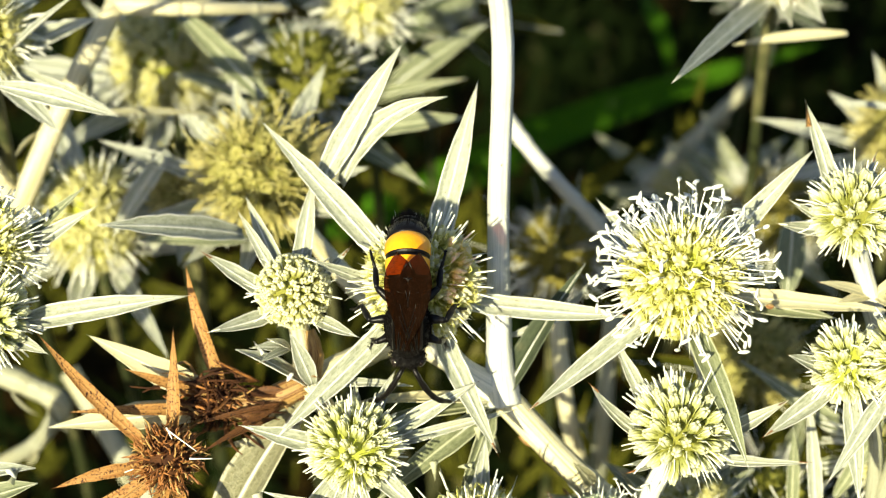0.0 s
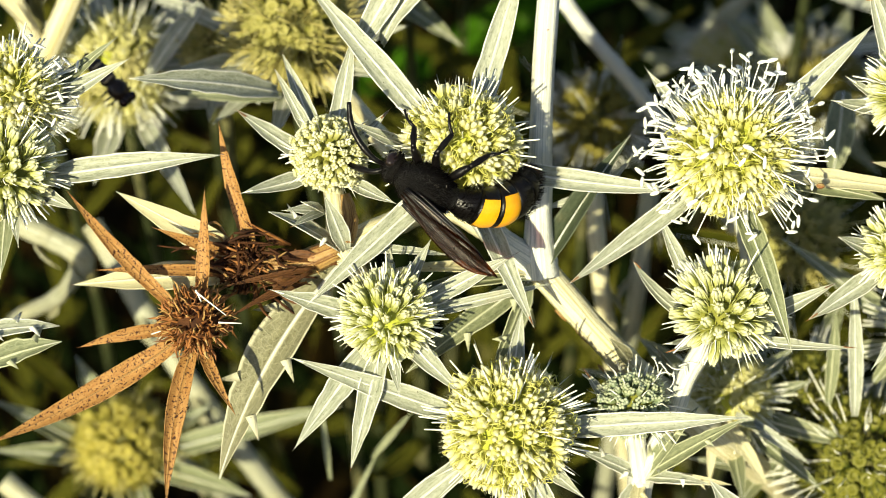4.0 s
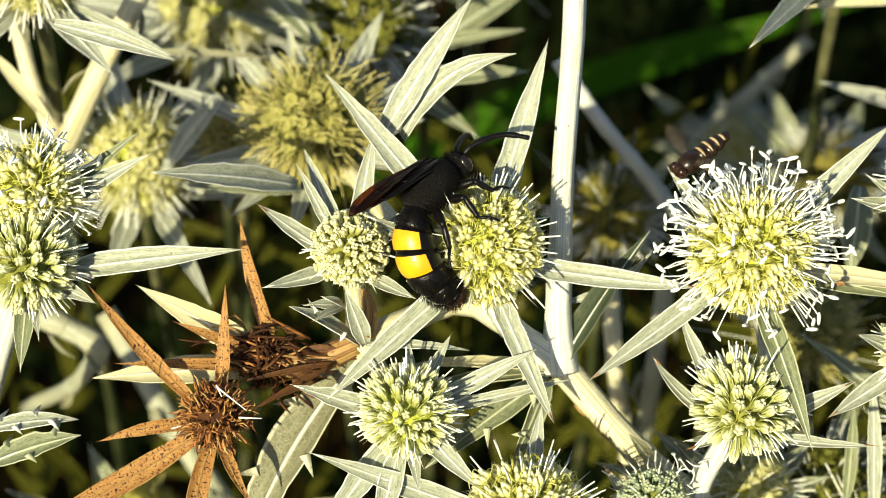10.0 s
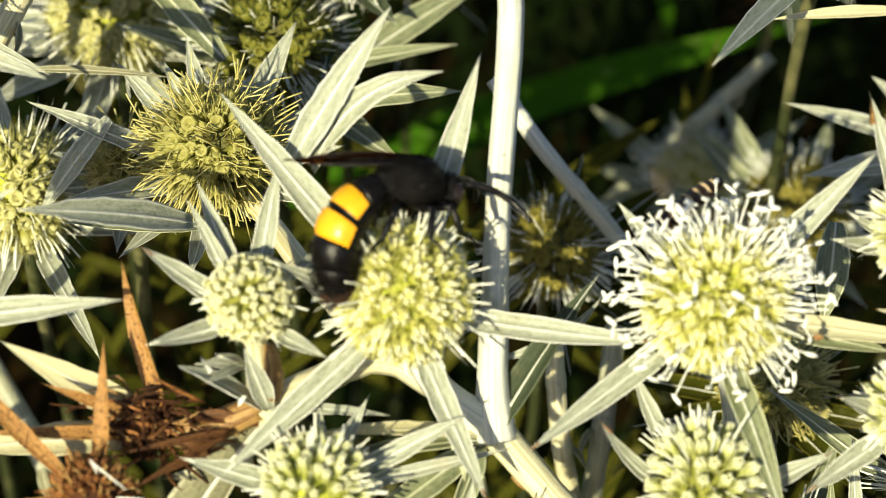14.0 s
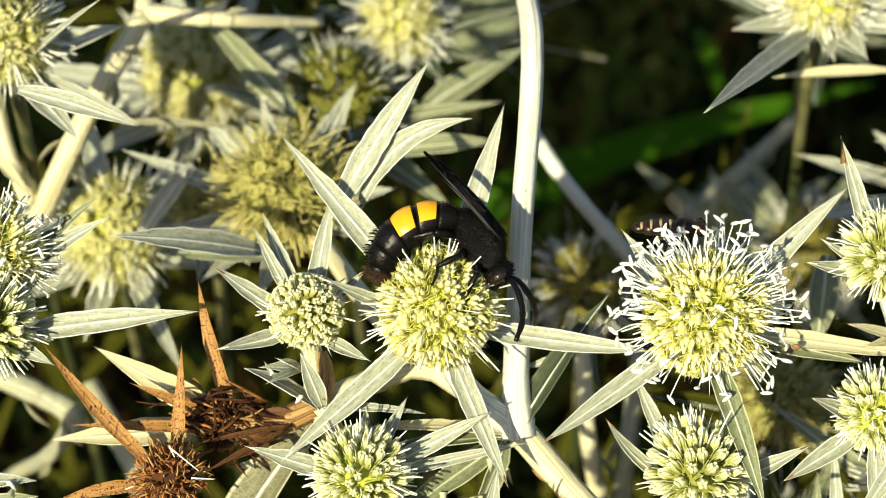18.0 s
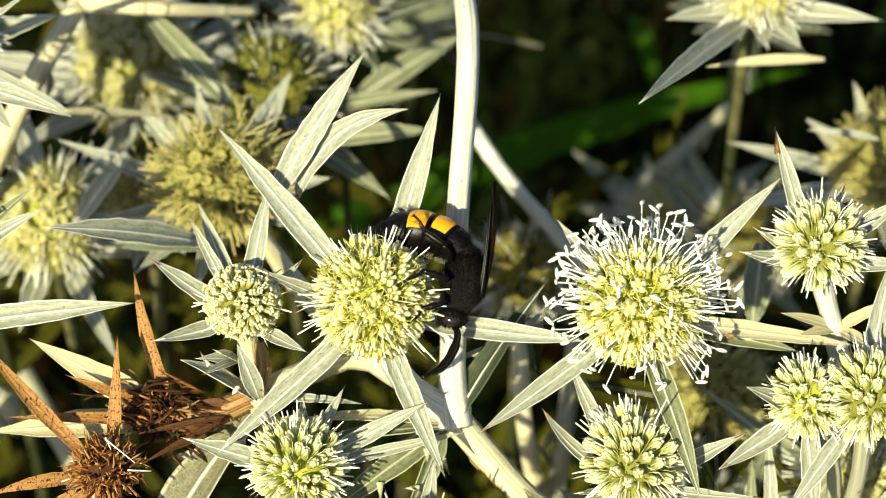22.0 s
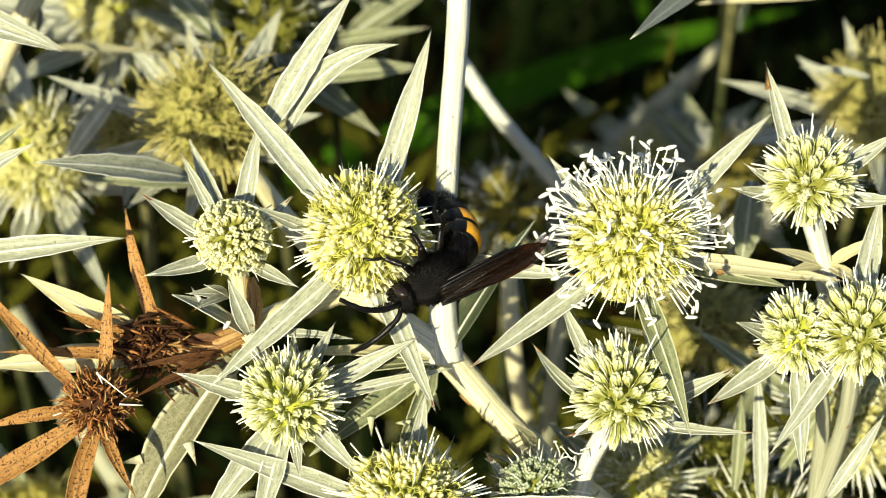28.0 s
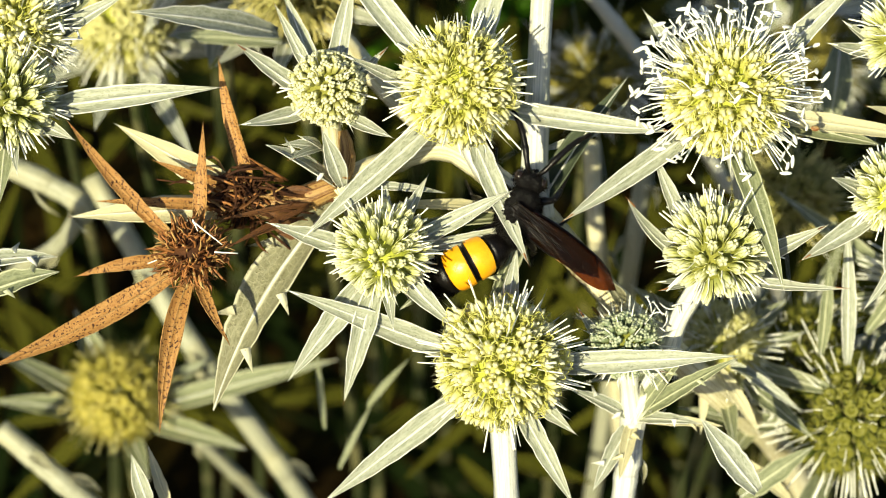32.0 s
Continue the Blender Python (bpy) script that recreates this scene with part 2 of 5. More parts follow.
HAIR = plain("black_hair", (0.002, 0.0016, 0.0014), (0.005, 0.0034, 0.003), 900, 0.5, 0.08)
HAIR_RUST = plain("rusty_hair", (0.02, 0.008, 0.004), (0.05, 0.02, 0.008), 900, 0.6, 0.3)
YELLOW = plain("yellow_band", (0.80, 0.34, 0.006), (0.90, 0.44, 0.012), 500, 0.32, 0.5, 0.0001)
EYE = plain("eye", (0.012, 0.008, 0.007), (0.02, 0.012, 0.01), 3000, 0.15, 0.6)
FLY_BROWN = plain("brown_cuticle", (0.010, 0.006, 0.004), (0.030, 0.014, 0.007), 900, 0.3)
FLY_BAND = plain("cream_band", (0.26, 0.18, 0.09), (0.46, 0.36, 0.22), 900, 0.35)
FLY_EYE = plain("red_eye", (0.016, 0.006, 0.004), (0.03, 0.010, 0.006), 2500, 0.25)


def wing_material(name, colour, clear, rough, tint=(0.75, 0.42, 0.18)):
    mat, nt, bsdf = shader(name, rough, 0.6)
    uv, obj, u, v = coords_of(nt)
    col = blend(nt, steps(nt, grain(nt, stretched(nt, uv, 30, 3), 1.0), 0.35, 0.65), colour, tuple(min(1, c * 1.9) for c in colour))
    nt.links.new(col, bsdf.inputs["Base Color"])
    ripple = node(nt, "TexWave", Scale=1.0, Distortion=3.0)
    nt.links.new(stretched(nt, uv, 9, 2), ripple.inputs["Vector"])
    relief(nt, bsdf, ripple.outputs["Fac"], 0.5, 0.0003)
    tr = nt.nodes.new("ShaderNodeBsdfTransparent")
    nt.links.new(blend(nt, 0.9 if tint[2] < 0.5 else 1.0, col, tint), tr.inputs[0])
    mix = nt.nodes.new("ShaderNodeMixShader")
    mix.inputs[0].default_value = clear
    nt.links.new(bsdf.outputs[0], mix.inputs[1])
    nt.links.new(tr.outputs[0], mix.inputs[2])
    nt.links.new(mix.outputs[0], nt.nodes["Material Output"].inputs[0])
    return mat


WING = wing_material("smoky_wing", (0.017, 0.0075, 0.0035), 0.66, 0.26, (0.56, 0.27, 0.11))
WING_FLY = wing_material("clear_wing", (0.30, 0.24, 0.18), 0.92, 0.2, (0.93, 0.91, 0.88))


def ground_material():
    mat, nt, bsdf = shader("soil", 0.95, 0.05)
    obj = nt.nodes.new("ShaderNodeTexCoord").outputs["Object"]
    # Brown and green tones kept near black to carry the plants' shade.
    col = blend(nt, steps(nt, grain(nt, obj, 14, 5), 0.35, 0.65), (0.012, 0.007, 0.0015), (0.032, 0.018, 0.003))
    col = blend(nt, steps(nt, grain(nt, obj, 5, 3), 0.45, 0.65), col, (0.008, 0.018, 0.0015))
    nt.links.new(col, bsdf.inputs["Base Color"])
    relief(nt, bsdf, grain(nt, obj, 60, 6), 1.0, 0.02)
    return mat


SOIL_SHADED = ground_material()


# ---- building ----
def world_of(points, origin=(0, 0, 0)):
    """Millimetres along u, v, w to metres in the world, from an origin there."""
    return np.asarray(points, float).reshape(-1, 3) @ AXES * 0.001 + np.array(AIM) - np.array(origin)


def unit(v):
    v = np.asarray(v, float)
    return v / max(np.linalg.norm(v), 1e-9)


class Geo:
    """Collects vertices (millimetres), faces and UVs of one mesh."""

    def __init__(self):
        self.v, self.f, self.t, self.count = [], [], [], 0

    def add(self, verts, faces, uvs):
        self.v.append(np.asarray(verts, float).reshape(-1, 3))
        self.t.append(np.asarray(uvs, float).reshape(-1, 2))
        self.f += [tuple(i + self.count for i in f) for f in faces]
        self.count += len(self.v[-1])
        return self

    def loft(self, rings, uvs, ends=True):
        """Closed rings of equal count, skinned one to the next."""
        k, n = len(rings[0]), len(rings)
        faces = [(a * k + i, a * k + (i + 1) % k, (a + 1) * k + (i + 1) % k, (a + 1) * k + i) for a in range(n - 1) for i in range(k)]
        if ends:
            faces += [tuple(range(k))[::-1], tuple(range((n - 1) * k, n * k))]
        return self.add(np.concatenate(rings), faces, np.concatenate(uvs))

    def spike(self, root, tip, r, uv0=0.0, uv1=1.0, bend=None):
        root, tip = np.asarray(root, float), np.asarray(tip, float)
        d = unit(tip - root)
        a = unit(np.cross(d, (0.31, 0.87, 0.38)))
        b = np.cross(d, a)
        ring = [root + r * (math.cos(q) * a + math.sin(q) * b) for q in (0, 2.094, 4.189)]
        if bend is None:
            return self.add(ring + [tip], [(0, 1, 3), (1, 2, 3), (2, 0, 3)], [(0.5, uv0)] * 3 + [(0.5, uv1)])
        mid = (root + tip) / 2 + np.asarray(bend, float)
        ring2 = [mid + 0.75 * r * (math.cos(q) * a + math.sin(q) * b) for q in (0, 2.094, 4.189)]
        faces = [(0, 1, 4, 3), (1, 2, 5, 4), (2, 0, 3, 5), (3, 4, 6), (4, 5, 6), (5, 3, 6)]
        return self.add(ring + ring2 + [tip], faces, [(0.5, uv0)] * 3 + [(0.5, (uv0 + uv1) / 2)] * 3 + [(0.5, uv1)])

    def needle(self, root, tip, r, bend=(0, 0, 0)):
        """A straight blunt bristle of even thickness."""
        root, tip = np.asarray(root, float), np.asarray(tip, float)
        d = unit(tip - root)
        a = unit(np.cross(d, (0.31, 0.87, 0.38)))
        b = np.cross(d, a)
        ring = lambda c, k: [c + k * (math.cos(q) * a + math.sin(q) * b) for q in (0, 1.571, 3.142, 4.712)]
        rings = [ring(root, r), ring((root + tip) / 2 + np.asarray(bend, float), r), ring(tip - d * r, r * 0.85), ring(tip, r * 0.35)]
        return self.loft(rings, [[(0.5, k / 3)] * 4 for k in range(4)])

    def ball(self, centre, size, across=10, along=6, turn=None, uv=None):
        """Ellipsoid; size: three half axes."""
        centre, verts, faces, uvs = np.asarray(centre, float), [], [], []
        for j in range(along + 1):
            th = math.pi * j / along
            for i in range(across):
                ph = 2 * math.pi * i / across
                p = np.array([math.cos(th), math.sin(th) * math.cos(ph), math.sin(th) * math.sin(ph)]) * size
                verts.append(centre + (p if turn is None else turn @ p))
                uvs.append((i / across, j / along) if uv is None else (0.5, uv))
        for j in range(along):
            for i in range(across):
                faces.append((j * across + i, j * across + (i + 1) % across, (j + 1) * across + (i + 1) % across, (j + 1) * across + i))
        return self.add(verts, faces, uvs)

    def mesh(self, name, place=None, smooth=True):
        verts = np.concatenate(self.v)
        verts = verts * 0.001 if place is None else world_of(verts, place)
        me = bpy.data.meshes.new(name)
        me.from_pydata(verts.tolist(), [], self.f)
        layer = me.uv_layers.new(name="uv")
        index = np.empty(len(me.loops), int)
        me.loops.foreach_get("vertex_index", index)
        layer.data.foreach_set("uv", np.concatenate(self.t)[index].astype(np.float32).ravel())
        me.polygons.foreach_set("use_smooth", [smooth] * len(me.polygons))
        me.update()
        return me


def thing(name, place, label, category, group="", kind=""):
    ob = new(name)
    ob.empty_display_size = 0.002
    ob.location = world_of(place)[0]
    return tagged(ob, label, category, group, kind)


def base_of(ob):
    while ob.parent:
        ob = ob.parent
    return ob.location


def part(name, geo, material, parent, label="", smooth=True, local=False, kind=""):
    me = geo if isinstance(geo, bpy.types.Mesh) else geo.mesh(name, None if local else base_of(parent), smooth)
    if not me.materials:
        me.materials.append(material)
    ob = new(name, me)
    ob.parent = parent
    return tagged(ob, label, kind=kind)


def spline(points, count):
    """A smooth line through the points."""
    p = np.asarray(points, float)
    if len(p) == 2:
        return np.array([p[0] + (p[1] - p[0]) * s for s in np.linspace(0, 1, count)])
    step = np.linalg.norm(np.diff(p, axis=0), axis=1)
    at = np.r_[0, np.cumsum(step)]
    slope = np.diff(p, axis=0) / step[:, None]
    tang = np.vstack([slope[:1], [(slope[i] * step[i + 1] + slope[i + 1] * step[i]) / (step[i] + step[i + 1]) for i in range(len(p) - 2)], slope[-1:]])
    out = []
    for k in np.linspace(0, len(p) - 1 - 1e-6, count):
        i, f = int(k), k - int(k)
        h = step[i]
        out.append((2 * f**3 - 3 * f**2 + 1) * p[i] + (f**3 - 2 * f**2 + f) * h * tang[i] + (3 * f**2 - 2 * f**3) * p[i + 1] + (f**3 - f**2) * h * tang[i + 1])
    return np.array(out)


def tube(geo, points, radii, sides=14, count=14, ridge=0.05, wobble=0.02, seed=0):
    line = spline(points, count)
    rng = np.random.RandomState(seed)
    a = unit(np.cross(unit(line[1] - line[0]), (0.2, 0.3, 0.93)))
    rings, uvs, run = [], [], 0.0
    for i, p in enumerate(line):
        d = unit(line[min(i + 1, count - 1)] - line[max(i - 1, 0)])
        a = unit(a - d * (a @ d))
        b = np.cross(d, a)
        r = np.interp(i / (count - 1), np.linspace(0, 1, len(radii)), radii) * (1 + wobble * rng.randn())
        run += np.linalg.norm(p - line[i - 1]) if i else 0
        turn = [2 * math.pi * k / sides for k in range(sides)]
        rings.append([p + r * (1 + (ridge if k % 2 else -ridge)) * (math.cos(q) * a + math.sin(q) * b) for k, q in enumerate(turn)])
        uvs.append([(abs(k / sides * 2 - 1), run / 10) for k in range(sides)])
    return geo.loft(rings, uvs)


def blade(geo, root, tip, width, up, bow=0.0, fold=0.3, thick=0.22, belly=0.38, count=12, teeth=0, twist=0.0, sway=0.0, seed=0, tooth=1.0):
    """A lance-shaped leaf: folded along a raised midrib, with thick margins, and spines on its edge if teeth."""
    root, tip = np.asarray(root, float), np.asarray(tip, float)
    rng = np.random.RandomState(seed)
    length = np.linalg.norm(tip - root)
    d = unit(tip - root)
    up = unit(np.asarray(up, float) - d * (np.asarray(up, float) @ d))
    side = np.cross(d, up)
    xs = np.array([-1, -0.86, -0.5, -0.13, 0, 0.13, 0.5, 0.86, 1])
    rings, uvs, edge = [], [], []
    for s in np.linspace(0, 1, count + 1):
        c = root + (tip - root) * s + up * bow * 4 * s * (1 - s) + side * sway * 4 * s * (1 - s)
        if s < belly:
            shape = 0.42 + 0.58 * math.sin(math.pi / 2 * s / belly)
        else:
            shape = max(0.02, math.cos(math.pi / 2 * ((s - belly) / (1 - belly)) ** 1.05))
        hw = width / 2 * shape * (1 + 0.04 * rng.randn())
        q = twist * s
        sd, nm = side * math.cos(q) + up * math.sin(q), up * math.cos(q) - side * math.sin(q)
        lift = fold * hw * xs**2 + 0.10 * width * shape * np.exp(-((xs / 0.12) ** 2)) * 0.5 + 0.03 * width * shape * (np.abs(xs) > 0.8)
        t = thick * (0.25 + 0.75 * shape)
        top = [c + sd * x * hw + nm * z for x, z in zip(xs, lift)]
        low = [c + sd * x * hw + nm * (z - t * (1.1 - 0.6 * x * x)) for x, z in zip(xs[::-1], lift[::-1])]
        rings.append(top + low)
        uvs.append([((x + 1) / 2, s * length / 10) for x in xs] + [((x + 1) / 2, s * length / 10) for x in xs[::-1]])
        edge.append((c + sd * hw + nm * lift[-1], c - sd * hw + nm * lift[0], sd, d))
    geo.loft(rings, uvs)
    ribs = Geo()
    last = len(rings) - 1
    tube(ribs, [np.mean([r[4], r[13]], 0) + up * 0.04 for r in rings[: last + 1 : 2]], [0.042 * width, 0.036 * width, 0.022 * width, 0.014 * width], 6, 14, 0, 0)
    RIB.clear()
    RIB.append(ribs)
    for k in range(teeth):
        i = 2 + int((k + 0.5) / teeth * (count - 4))
        e = edge[i]
        sign = 1 if k % 2 else -1
        p = e[0] if sign > 0 else e[1]
        out = unit(e[2] * sign + e[3] * (0.5 + 0.4 * rng.rand()))
        geo.spike(p - out * 0.5, p + out * width * (0.35 + 0.3 * rng.rand()) * tooth, 0.3 + 0.08 * width * tooth, length / 20, length / 10)
    return geo


RIB = []


def scatter(n, axis, reach, seed, jitter=0.12):
    """Directions spread evenly over the part of a ball that lies within reach (cosine) of the axis."""
    rng, axis = np.random.RandomState(seed), unit(axis)
    a = unit(np.cross(axis, (0.9, 0.1, 0.42)))
    b = np.cross(axis, a)
    out = []
    for i in range(n):
        z = 1 - (i + 0.5) / n * (1 - reach)
        r, ph = math.sqrt(max(0, 1 - z * z)), i * 2.399963
        out.append(unit(axis * z + (a * math.cos(ph) + b * math.sin(ph)) * r + rng.randn(3) * jitter / math.sqrt(n) * 3))
    return out


def floret_geo(style, seed):
    """One floret standing along z, in millimetres."""
    g, rng = Geo(), np.random.RandomState(seed)

    def lathe(profile, sides=7):
        rings = [[(r * math.cos(2 * math.pi * k / sides), r * math.sin(2 * math.pi * k / sides), z) for k in range(sides)] for r, z in profile]
        z0, z1 = profile[0][1], profile[-1][1]
        g.loft(rings, [[(k / sides, (z - z0) / (z1 - z0) * 0.85) for k in range(sides)] for _, z in profile])

    if style == "bud":
        lathe([(0.20, -1.9), (0.32, -0.9), (0.43, 0.1), (0.46, 0.75), (0.36, 1.1), (0.14, 1.3)], 8)
        for k in range(5):
            q = 2 * math.pi * (k + 0.4 * rng.rand()) / 5
            c, s = math.cos(q), math.sin(q)
            tube(g, [(0.36 * c, 0.36 * s, 0.35), (0.38 * c, 0.38 * s, 1.0), (0.22 * c, 0.22 * s, 1.45 + 0.3 * rng.rand())], [0.10, 0.19, 0.13], 6, 6, 0.0, 0.05, seed + k)
            g.t[-1][:, 1] = 0.42 + 0.58 * g.t[-1][:, 1] / max(g.t[-1][:, 1].max(), 1e-6)
        for k in range(3):
            q = 6.28 * rng.rand()
            c, s = math.cos(q), math.sin(q)
            g.spike((0.45 * c, 0.45 * s, -0.4), (0.72 * c, 0.72 * s, 1.2 + 0.4 * rng.rand()), 0.09, 0.5, 0.95, (0.08 * c, 0.08 * s, 0))
    elif style == "knob":
        lathe([(0.20, -1.2), (0.34, -0.4), (0.40, 0.4), (0.36, 0.7)])
        g.t[-1][:, 1] *= 0.7
        for k in range(4):
            q = 2 * math.pi * (k + 0.5 * rng.rand()) / 4
            c, s = math.cos(q), math.sin(q)
            g.ball((0.26 * c, 0.26 * s, 0.74 + 0.2 * rng.rand()), (0.22, 0.20, 0.20), 6, 4, uv=0.82 + 0.18 * rng.rand())
        g.spike((0.4, 0, 0.0), (0.75, 0.1, 1.1), 0.10, 0.6, 0.95)
    elif style == "open":
        lathe([(0.24, -1.9), (0.40, -0.9), (0.54, 0.0), (0.50, 0.55), (0.22, 0.85)], 8)
        g.t[-1][:, 1] *= 0.66
        for k in range(5):
            q = 2 * math.pi * (k + 0.25 * rng.rand()) / 5
            c, s = math.cos(q), math.sin(q)
            out, rise = 0.22 + 0.34 * rng.rand(), 1.15 + 0.3 * rng.rand()
            tube(g, [(0.28 * c, 0.28 * s, 0.1), (0.42 * c, 0.42 * s, 0.70), (out * c, out * s, rise)], [0.22, 0.29, 0.09], 6, 7, 0.0, 0.08, seed + k)
            g.t[-1][:, 1] = 0.30 + 0.70 * g.t[-1][:, 1] / max(g.t[-1][:, 1].max(), 1e-6)
        for k in range(7):
            q = 6.28 * rng.rand()
            c, s = math.cos(q), math.sin(q)
            line = [(0.4 * c, 0.4 * s, 0.0), (1.05 * c, 1.05 * s, 0.85 + 0.4 * rng.rand()), (1.1 * c - 0.6 * s, 1.1 * s + 0.6 * c, 0.5 + 0.5 * rng.rand())]
            tube(g, line, [0.055, 0.05, 0.035], 4, 7, 0.0, 0.0, seed + k)
            g.t[-1][:, 1] = 0.30 + 0.35 * g.t[-1][:, 1] / max(g.t[-1][:, 1].max(), 1e-6)
        for k in range(3):
            q = 6.28 * rng.rand()
            c, s = math.cos(q), math.sin(q)
            g.spike((0.3 * c, 0.3 * s, 0.6), (0.75 * c, 0.75 * s, 1.5 + 0.4 * rng.rand()), 0.06, 0.8, 1.0)
    else:
        lathe([(0.35, -1.6), (0.62, -0.4), (0.72, 0.5), (0.62, 0.75), (0.36, 0.55), (0.2, 0.2)], 7)
        for k in range(6):
            q = 2 * math.pi * (k + 0.4 * rng.rand()) / 6
            c, s = math.cos(q), math.sin(q)
            g.spike((0.6 * c, 0.6 * s, 0.1), (1.0 * c, 1.0 * s, 1.3 + 0.5 * rng.rand()), 0.14, 0.5, 1.0)
    return g


def stamen_geo(seed):
    """A thread with a crosswise anther, along z, 1 mm long in all."""
    g, rng = Geo(), np.random.RandomState(seed)
    bend = 0.10 * rng.randn()
    tube(g, [(0, 0, 0), (bend, 0.03, 0.5), (0.4 * bend, 0.06, 1.0)], [0.022, 0.018, 0.016], 4, 6, 0, 0)
    q = 3.1 * rng.rand()
    rise = rng.uniform(0.0, 0.9)
    turn = np.array([[math.cos(q), -math.sin(q), 0], [math.sin(q), math.cos(q), 0], [rise, 0, 1]])
    g.ball((0.4 * bend + 0.05 * math.cos(q), 0.06 + 0.05 * math.sin(q), 1.0), (0.14, 0.052, 0.052), 6, 5, turn)
    return g


TEMPLATES = {}


def template(style, seed, material):
    key = (style, seed, material.name)
    if key not in TEMPLATES:
        geo = stamen_geo(seed) if style == "stamen" else floret_geo(style, seed)
        TEMPLATES[key] = geo.mesh(style)
        TEMPLATES[key].materials.append(material)
    return TEMPLATES[key]


def planted(name, me, head, centre, direction, size, spin, long=None):
    """A shared piece set on a head, standing along a direction."""
    ob = new(name, me)
    ob.parent = head
    d = Vector(unit(direction) @ AXES)
    m = d.to_track_quat("Z", "Y").to_matrix().to_4x4() @ Matrix.Rotation(spin, 4, "Z")
    m = m @ Matrix.Diagonal((size, size, long or size, 1))
    m.translation = Vector(world_of(centre, base_of(head))[0])
    ob.matrix_local = m
    return ob


STYLES = {
    # floret shape, its material, core, bristle material, spacing of florets, reach, count of bristles, their length
    "bud": ("bud", FLORET_BUD, CORE_BUD, BRISTLE, 1.95, -0.55, 60, 1.30),
    "small": ("knob", FLORET_CREAM, CORE_BUD, BRISTLE, 1.12, -0.6, 24, 1.22),
    "mid": ("bud", FLORET_BUD, CORE, BRISTLE, 1.62, -0.6, 70, 1.25),
    "open": ("open", FLORET_OPEN, CORE, BRISTLE, 2.4, -0.6, 30, 1.34),
    "bloom": ("open", FLORET_OPEN, CORE, BRISTLE, 2.4, -0.6, 50, 1.40),
    "young": ("knob", FLORET_BLUE, CORE_BUD, BRISTLE, 1.1, -0.5, 60, 1.35),
    "spent": ("spent", FLORET_SPENT, CORE_DARK, BRISTLE, 1.9, -0.6, 150, 1.36),
    "straw": ("spent", FLORET_STRAW, CORE_DARK, BRISTLE_DULL, 1.9, -0.6, 300, 1.30),
    "gold": ("spent", FLORET_GOLD, CORE_DARK, BRISTLE_DULL, 2.3, -0.6, 110, 1.25),
    "pale": ("spent", FLORET_FADED, CORE, BRISTLE, 1.9, -0.6, 140, 1.36),
    "cups": ("spent", FLORET_CUP, CORE_DARK, BRISTLE, 1.9, -0.6, 150, 1.36),
}


